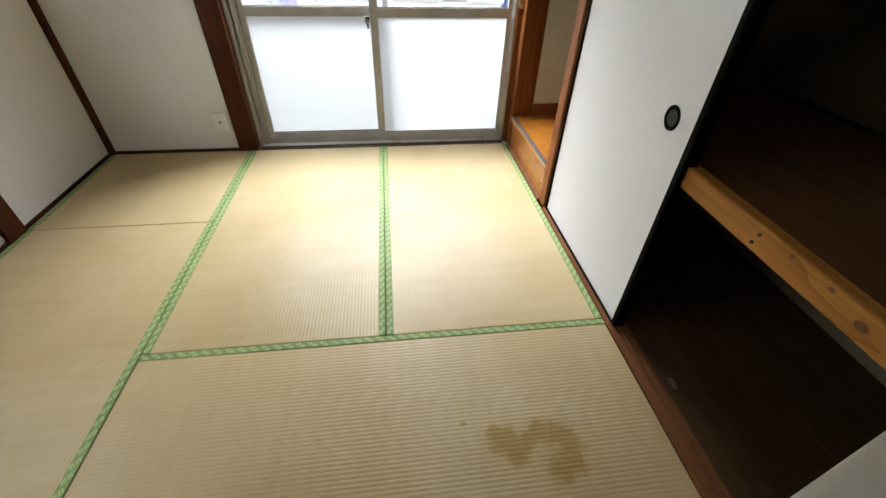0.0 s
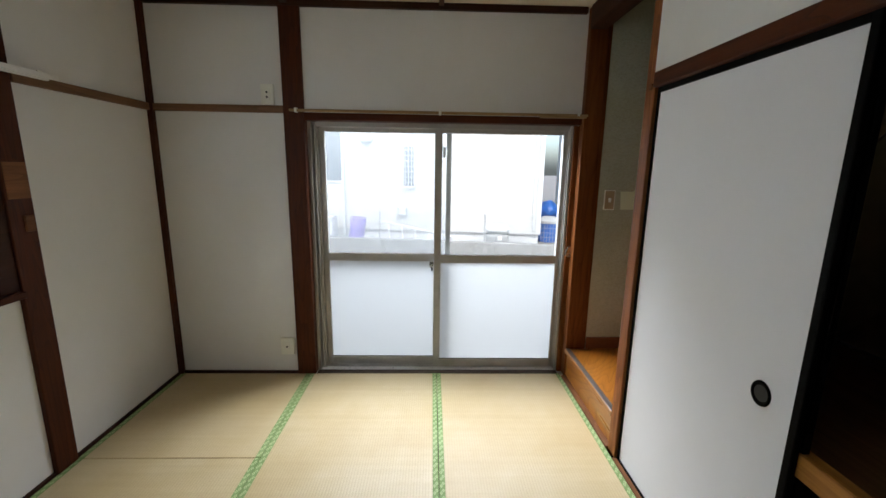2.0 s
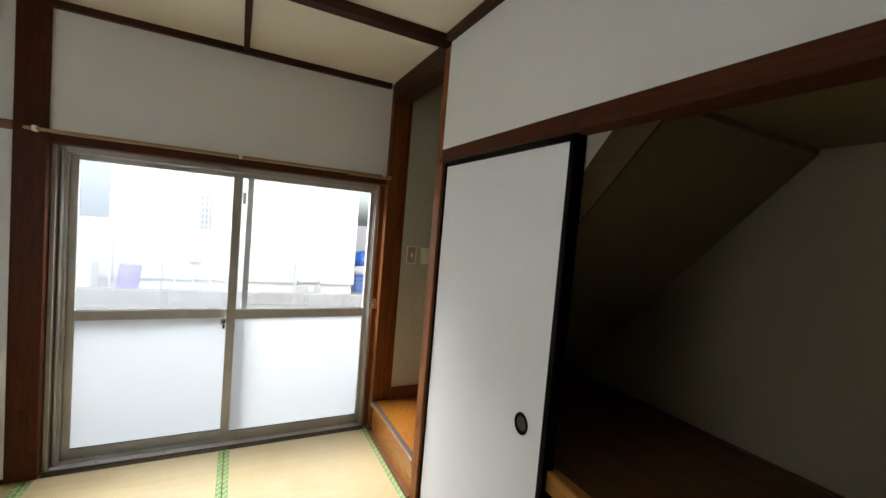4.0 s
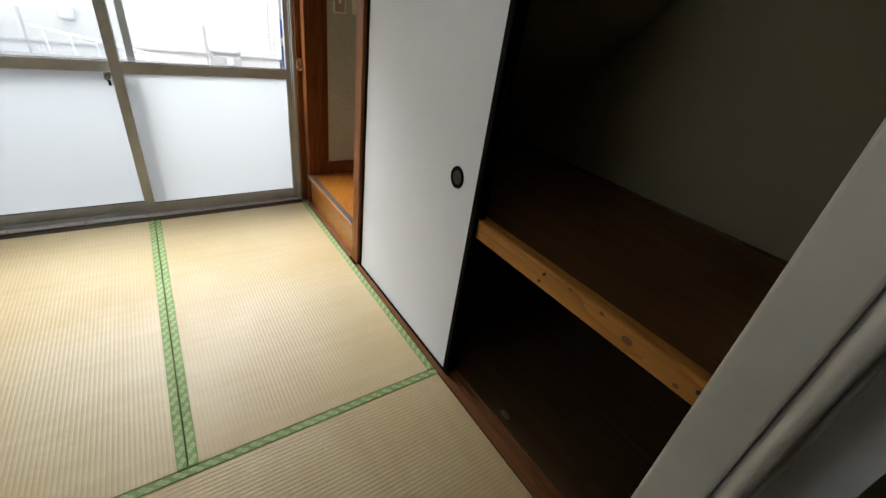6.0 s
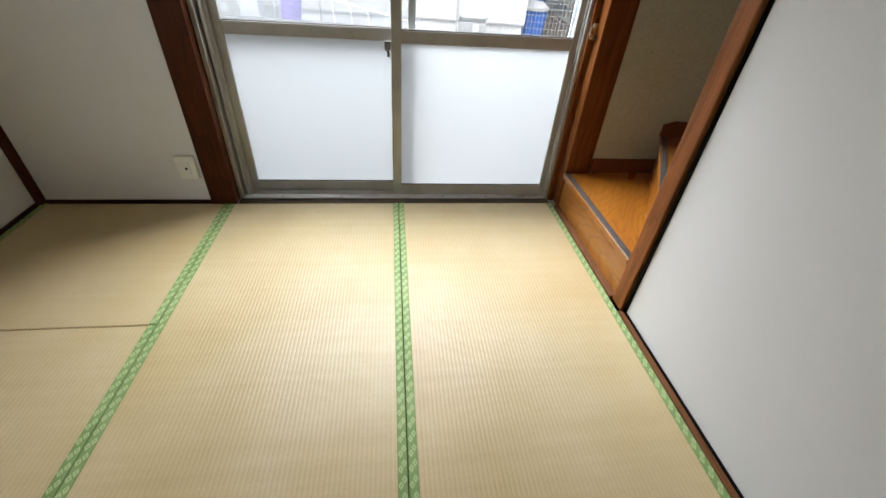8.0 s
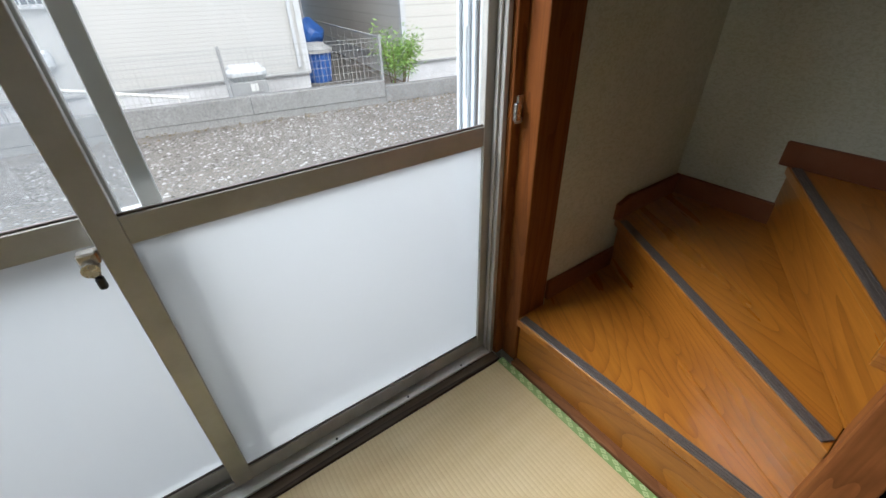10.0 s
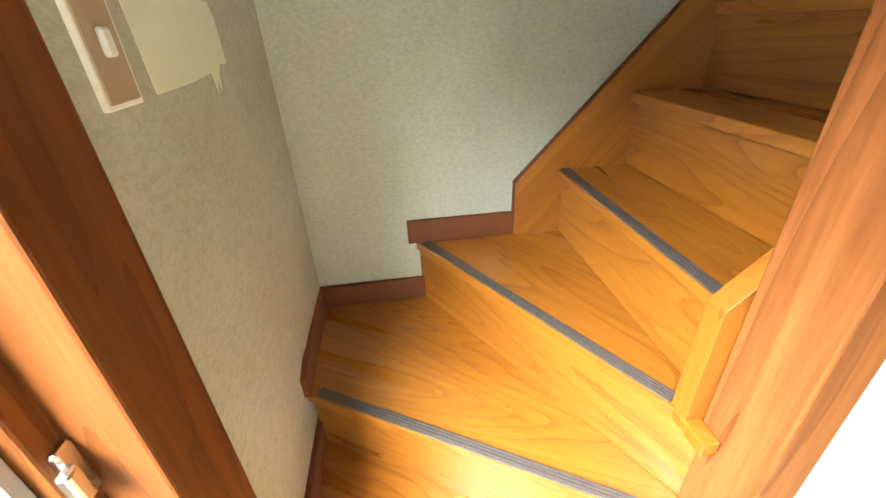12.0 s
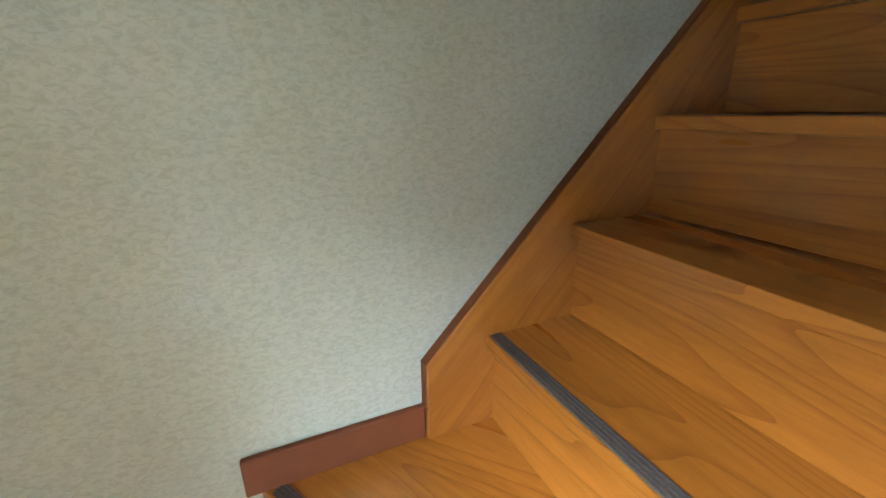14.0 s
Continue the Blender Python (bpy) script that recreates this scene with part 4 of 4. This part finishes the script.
outline = [(1.180, 1.292), (1.26, 1.291), (1.275, 1.304), (1.32, 1.306), (1.34, 1.293), (1.45, 1.286), (1.462, 1.26), (1.464, 1.190), (1.43, 1.192), (1.415, 1.178), (1.408, 1.150), (1.402, 1.176), (1.39, 1.148), (1.384, 1.182), (1.30, 1.176), (1.19, 1.174), (1.186, 1.22)]
structure("filler_patch", turned(prism(outline, 0, 0.001), Matrix(((1, 0, 0, 0), (0, 0, -1, YT), (0, 1, 0, 0), (0, 0, 0, 1)))), M["patch"], "pale bare filler patch on the plaster", "wall patch")

# ---- outside ----
OUT = Matrix.Translation((1.2, 6.95, 0.06)) @ Matrix.Rotation(radians(-8), 4, "Z") @ Matrix.Translation((-1.2, -6.95, 0))
GZ = -0.27


def out(*spans, bevel=0.0):
    return turned(boxes(*spans, bevel=bevel), OUT)


structure("ground", boxes((-60, 60, YN + 0.13, 120, GZ - 0.5, GZ + 0.16)), M["gravel"], "grey gravel yard")
rng = random.Random(4)
verts, faces = [], []
for i in range(26000):
    x, y, r = rng.uniform(-3.2, 4.5), YN + 0.3 + 3.9 * rng.random(), rng.uniform(0.006, 0.021)
    if y > 6.85 - 0.14 * (x - 1.2):
        continue
    a, f, k = rng.uniform(0, 6.3), rng.uniform(0.5, 0.9), len(verts)
    for j in range(5):
        t = a + j * math.tau / 5
        verts.append((x + r * math.cos(t) * rng.uniform(0.8, 1.2), y + r * f * math.sin(t), GZ + 0.162))
    verts.append((x + r * 0.2, y, GZ + 0.16 + r * rng.uniform(0.5, 0.8)))
    faces += [(k + j, k + (j + 1) % 5, k + 5) for j in range(5)]
me = bpy.data.meshes.new("gravel")
me.from_pydata(verts, [], faces)
me.materials.append(M["stone"])
tagged(new("gravel", me), "loose pale gravel stones on the yard", "gravel", "", "stuff")

bw = thing("block_wall", (1.2, 6.95, GZ), "low weathered grey concrete block wall", "wall")
first = None
for k in range(-15, 9):
    x = 1.07 + 0.39 * k
    if first is None:
        first = blk = part("block", boxes((0, 0.3885, 0, 0.12, 0, 0.186), bevel=0.003), M["concrete"], bw)
        first.matrix_parent_inverse = Matrix.Identity(4)
    else:
        blk = new("block", first.data)
        blk.parent = bw
    blk.matrix_basis = Matrix.Translation((-1.2, -6.95, -GZ)) @ OUT @ Matrix.Translation((x, 6.902 + rng.uniform(-0.003, 0.003), GZ - 0.01 - (0.07 if x > 2.5 else 0.0)))
for x0, x1, z in ((-4.78, -2.84, 0.0), (-2.838, -0.89, 0.0), (-0.888, 1.06, 0.0), (1.062, 2.63, 0.0), (2.632, 4.55, -0.07)):
    part("coping", out((x0, x1, 6.897, 7.023, GZ + 0.178 + z, GZ + 0.37 + z), bevel=0.006), M["concrete"], bw, "long weathered coping stone")
fence = thing("wire_fence", (0, 7.0, GZ), "grey welded wire mesh fence on the block wall", "fence")
for px in (-2.95, -1.0, 0.88, 2.63):
    part("post", turned(rod((px, 6.96, 0.05), (px, 6.96, 0.60), 0.016, 10), OUT), M["wire"], fence)
wires = [(-4.0, 2.63, 6.958, 6.962, z - 0.002, z + 0.002) for z in (0.14, 0.22, 0.30, 0.38, 0.46, 0.53, 0.57)] + [(x / 20 - 4.0, x / 20 - 3.9965, 6.955, 6.9585, 0.10, 0.57) for x in range(0, 133)]
part("mesh", out(*wires), M["wire"], fence)
f2 = thing("wire_fence", (2.9, 8.0, GZ), "grey wire fence along the alley", "fence")
wires = [(2.66, 2.664, 6.98, 10.5, z - 0.002, z + 0.002) for z in (0.12, 0.20, 0.28, 0.36, 0.44, 0.52)] + [(2.657, 2.66, 6.98 + y / 2.5, 6.983 + y / 2.5, GZ, 0.55) for y in range(0, 9)]
part("mesh", out(*wires), M["wire"], f2)
part("top_rail", out((2.648, 2.674, 6.98, 10.5, 0.552, 0.575)), M["wire"], f2)


def house(name, x0, x1, y0, y1, mat, label):
    h = thing(name, tuple(OUT @ Vector(((x0 + x1) / 2, (y0 + y1) / 2, GZ))), label, "house")
    part("foundation", out((x0 + 0.02, x1 - 0.02, y0 + 0.02, y1, GZ - 0.1, 0.11)), M["foundation"], h)
    part("wall", out((x0, x1, y0, y1, 0.13, 5.6)), mat, h)
    part("drip_strip", out((x0 - 0.01, x1 + 0.01, y0 - 0.015, y1, 0.105, 0.13)), M["grey_box"], h)
    part("corner_trim", out((x1 - 0.06, x1 + 0.012, y0 - 0.012, y0 + 0.06, 0.131, 5.6)), M["trim_white"], h)
    part("corner_trim", out((x0 - 0.012, x0 + 0.06, y0 - 0.012, y0 + 0.06, 0.131, 5.6)), M["trim_white"], h)
    roof = part("roof", out((x0 - 0.06, x1 + 0.06, y0 - 0.3, y1 + 0.3, 5.6, 5.75)), M["roof"], h)
    return h


h1 = house("neighbour_house", -4.1, 1.95, 7.95, 15.0, M["siding"], "white two-storey house with fine ribbed siding")
h3 = house("neighbour_house", -14.0, -5.2, 9.6, 16.0, M["siding_grey"], "grey rendered house beyond the alley")
h2 = house("neighbour_house", 3.32, 9.5, 7.9, 15.0, M["siding_wide"], "cream house with stone-patterned siding")


def wall_window(h, x0, x1, z0, z1, y, grille):
    w = part("window", out((x0, x1, y - 0.03, y + 0.02, z0, z1), bevel=0.004), M["alu_pale"], h)
    part("pane", out((x0 + 0.03, x1 - 0.03, y - 0.036, y - 0.028, z0 + 0.04, z1 - 0.04)), M["dark_glass"], w)
    if grille:
        nb = 4
        part("grille", out(*[(x0 + (x1 - x0) * k / nb - 0.006, x0 + (x1 - x0) * k / nb + 0.006, y - 0.075, y - 0.06, z0, z1) for k in range(nb + 1)],
                           *[(x0, x1, y - 0.06, y - 0.05, z, z + 0.012) for z in np.linspace(z0, z1 - 0.012, 9)]), M["trim_white"], w)


wall_window(h1, -0.79, -0.53, 0.97, 1.82, 7.95, True)
wall_window(h1, -2.55, -1.98, 1.05, 2.08, 7.95, False)
wall_window(h2, 4.25, 4.9, 0.75, 1.5, 7.9, False)
vent = part("vent_hood", out((-0.87, -0.69, 7.84, 7.95, 0.42, 0.60), bevel=0.03), M["trim_white"], h1)
part("vent_hood", out((-1.62, -1.38, 7.82, 7.95, 1.84, 1.96), bevel=0.03), M["grey_box"], h1)
part("downpipe", turned(rod((-2.0, 7.90, GZ), (-2.0, 7.90, 5.5), 0.03, 12), OUT), M["trim_white"], h1)
part("cable_cover", out((1.8, 1.84, 7.90, 7.95, 0.2, 5.0), bevel=0.004), M["trim_white"], h1)

ac = thing("air_conditioner", tuple(OUT @ Vector((-2.33, 7.5, GZ))), "white outdoor air-conditioner unit with round fan grille", "air conditioner")
part("body", out((-2.88, -2.05, 7.40, 7.66, GZ + 0.04, 0.42), bevel=0.015), M["trim_white"], ac)
part("fan_ring", turned(join(rod((-2.55, 7.405, 0.14), (-2.55, 7.385, 0.14), 0.215, 32)), OUT), M["grey_box"], ac)
part("fan_hub", turned(rod((-2.55, 7.388, 0.14), (-2.55, 7.375, 0.14), 0.06, 20), OUT), M["trim_white"], ac)
for fx in (-2.78, -2.23):
    part("foot", out((fx, fx + 0.1, 7.42, 7.66, GZ, GZ + 0.045)), M["grey_box"], ac)

roll = join(*[rod((-1.62 + 0.01 * k, 7.40, GZ + 0.02 + 0.075 * k), (-1.613 + 0.01 * k, 7.40, GZ + 0.09 + 0.075 * k), 0.15, 18, 0.138) for k in range(9)])
single("plastic_roll", turned(roll, OUT), M["purple"], "upright purple ribbed plastic roll by the wall", "roll")

ladder = thing("ladder", tuple(OUT @ Vector((-0.3, 7.3, GZ))), "white aluminium ladder lying on its side", "ladder")
part("stile", turned(rod((-1.0, 7.22, 0.38), (0.46, 7.22, 0.10), 0.018, 8), OUT), M["white_plastic"], ladder)
part("stile", turned(rod((-1.0, 7.24, 0.02), (0.42, 7.24, -0.22), 0.018, 8), OUT), M["white_plastic"], ladder)
for k in range(6):
    f = 0.06 + k * 0.175
    part("rung", turned(rod((-1.0 + 1.46 * f, 7.22, 0.38 - 0.28 * f), (-1.0 + 1.42 * f + 0.03, 7.24, 0.02 - 0.24 * f), 0.014, 8), OUT), M["white_plastic"], ladder)

gb = thing("meter_box", tuple(OUT @ Vector((1.11, 7.35, GZ))), "grey metal box with a domed pale lid", "box")
part("body", out((0.91, 1.31, 7.22, 7.50, GZ, 0.20), bevel=0.01), M["grey_box"], gb)
part("lid", out((0.89, 1.33, 7.19, 7.53, 0.20, 0.36), bevel=0.06), M["trim_white"], gb, "domed pale lid")
part("label_plate", out((1.12, 1.20, 7.21, 7.219, 0.09, 0.18)), M["white_plastic"], gb)

structure("pavement", out((1.97, 3.30, 7.5, 15.0, GZ - 0.1, GZ + 0.10)), M["foundation"], "pale concrete paving of the alley")
BX, BY, BZ = 2.24, 8.85, GZ + 0.10
bn = thing("waste_bin", tuple(OUT @ Vector((BX, BY, BZ))), "blue plastic waste bin with grey lid", "bin")
part("body", turned(rod((BX, BY, BZ), (BX, BY, 0.25), 0.18, 16, 0.22), OUT), M["blue"], bn)
for k in range(12):
    a = k * math.tau / 12
    part("rib", turned(rod((BX + 0.182 * math.cos(a), BY + 0.182 * math.sin(a), BZ + 0.02), (BX + 0.22 * math.cos(a), BY + 0.22 * math.sin(a), 0.23), 0.012, 6), OUT), M["blue"], bn)
part("lid", turned(join(rod((BX, BY, 0.25), (BX, BY, 0.30), 0.25, 20), rod((BX, BY, 0.30), (BX, BY, 0.38), 0.235, 20, 0.13)), OUT), M["grey_box"], bn, "grey round lid")
tb = bmesh.new()
bmesh.ops.create_icosphere(tb, subdivisions=3, radius=1.0, matrix=Matrix.Translation((2.32, 9.6, 0.42)) @ Matrix.Diagonal((0.26, 0.3, 0.24, 1)))
for v in tb.verts:
    v.co += 0.06 * noise.noise_vector(v.co * 5.0)
    v.co.z = max(v.co.z, 0.24)
tarp = thing("tarp_bundle", tuple(OUT @ Vector((2.32, 9.6, GZ + 0.10))), "crumpled blue tarpaulin on a pale crate", "tarp")
part("sheet", turned(tb, OUT), M["blue"], tarp, "crumpled blue sheet")
part("crate", out((2.10, 2.52, 9.35, 9.85, GZ + 0.10, 0.26), bevel=0.01), M["grey_box"], tarp)

# bamboo shrub behind the wall
shrub = thing("shrub", tuple(OUT @ Vector((3.1, 7.15, GZ))), "slender green bamboo-like shrub behind the wall", "shrub")
stems, tips = [], []
for k in range(9):
    a, l0 = rng.uniform(0, 6.28), rng.uniform(0.62, 0.88)
    p = Vector((2.93 + rng.uniform(-0.07, 0.07), 7.2 + rng.uniform(-0.06, 0.06), GZ))
    q = p + Vector((0.16 * math.cos(a), 0.12 * math.sin(a), l0))
    stems.append(rod(p, q, 0.009, 6, 0.004))
    tips += [p.lerp(q, f) for f in (0.68, 0.78, 0.86, 0.93, 1.0)]
part("stems", turned(join(*stems), OUT), M["bark"], shrub)
verts, faces = [], []
for c in tips:
    for k in range(34):
        o = c + Vector((rng.gauss(0, 0.075), rng.gauss(0, 0.07), rng.gauss(0.02, 0.075)))
        d = Vector((rng.gauss(0, 1), rng.gauss(0, 1), rng.gauss(-0.2, 0.6))).normalized()
        s = d.cross(Vector((rng.gauss(0, 1), rng.gauss(0, 1), rng.gauss(0, 1)))).normalized()
        ln, wd, b0 = rng.uniform(0.05, 0.10), rng.uniform(0.005, 0.010), len(verts)
        verts += [tuple(OUT @ v) for v in (o, o + d * ln * 0.4 + s * wd, o + d * ln, o + d * ln * 0.4 - s * wd)]
        faces.append((b0, b0 + 1, b0 + 2, b0 + 3))
me = bpy.data.meshes.new("crown")
me.from_pydata(verts, [], faces)
me.materials.append(M["leaf"])
cr = new("crown", me)
cr.parent, cr.matrix_parent_inverse = shrub, base_of(shrub).inverted()

# fallen leaves and small litter along the wall foot
verts, faces = [], []
for i in range(260):
    x = rng.uniform(-2.5, 3.5)
    y = 6.86 - 0.14 * (x - 1.2) - abs(rng.gauss(0, 0.16))
    r, a, b0 = rng.uniform(0.012, 0.03), rng.uniform(0, 6.3), len(verts)
    for j in range(4):
        verts.append((x + r * math.cos(a + j * 1.57) * (1 if j % 2 else 0.5), y + r * math.sin(a + j * 1.57) * (1 if j % 2 else 0.5), GZ + 0.16 + rng.uniform(0.012, 0.03)))
    faces.append((b0, b0 + 1, b0 + 2, b0 + 3))
me = bpy.data.meshes.new("fallen_leaves")
me.from_pydata(verts, [], faces)
me.materials.append(M["bark"])
tagged(new("fallen_leaves", me), "dry fallen leaves along the wall foot", "leaves", "", "stuff")

# ---- small things ----
for ky, kz, kr in ((0.334, 0.668, 0.010), (0.413, 0.688, 0.005), (0.515, 0.690, 0.004), (0.205, 0.650, 0.005)):
    part("knot", turned(rod((0, 0, 0), (0.0012, 0, 0), 1.0, 18, 0.7), Matrix.Translation((0.9242, ky, kz)) @ Matrix.Diagonal((1, kr * 1.5, kr, 1))), M["knot"], shelf, "dark brown knot in the pine")
for nx, nz in ((0.607, 0.680), (0.616, 0.652), (0.165, 0.672)):
    part("nail", rod((0.9215, nx, nz), (0.927, nx, nz), 0.005, 10), M["black"], shelf, "dark nail head")
scrap = bmesh.new()
pts = [(-0.022, -0.008, 0.001), (0.0, -0.012, 0.005), (0.024, -0.006, 0.002), (0.020, 0.009, 0.004), (-0.004, 0.011, 0.008), (-0.020, 0.008, 0.002)]
scrap.faces.new([scrap.verts.new((0.992 + y, 0.636 + x, z)) for x, y, z in pts])
bmesh.ops.solidify(scrap, geom=scrap.faces[:], thickness=0.0008)
# White scrap takes the darkened closet colour, so it sits in shade.
single("paper_scrap", scrap, M["closet_wall"], "small white paper scrap on the closet floor, darkened for shade", "paper scrap")
structure("trim_post_patch", boxes((XW + 0.0225, XW + 0.026, 1.687, 1.784, 1.27, 1.42), bevel=0.001), M["sill_track"], "lighter wooden patch let into the wall post", "post patch")
structure("trim_post_block", boxes((XW + 0.0225, XW + 0.034, 1.732, 1.777, 1.13, 1.20), bevel=0.004), M["sill_track"], "small worn wooden block on the wall post", "wooden block")
structure("trim_peg", rod((0.880, 1.80, 1.775), (0.889, 1.80, 1.775), 0.013, 16), M["sill_track"], "pale round wooden peg in the post", "wooden peg")
structure("window_sticker", boxes((0.026, 0.044, YW + 0.0555, YW + 0.0575, 1.49, 1.56)), M["white_plastic"], "small white sticker on the window stile", "sticker")
bag = bmesh.new()
bmesh.ops.create_icosphere(bag, subdivisions=3, radius=1.0, matrix=Matrix.Translation((-2.75, 5.75, GZ + 0.25)) @ Matrix.Diagonal((0.20, 0.15, 0.12, 1)))
for v in bag.verts:
    v.co += 0.05 * noise.noise_vector(v.co * 9.0)
    v.co.z = max(v.co.z, GZ + 0.161)
single("plastic_bag", bag, metal_paint("pale_blue_film", (0.30, 0.45, 0.62), 0.35, 0, 0.1), "crumpled pale blue plastic bag on the gravel", "plastic bag")
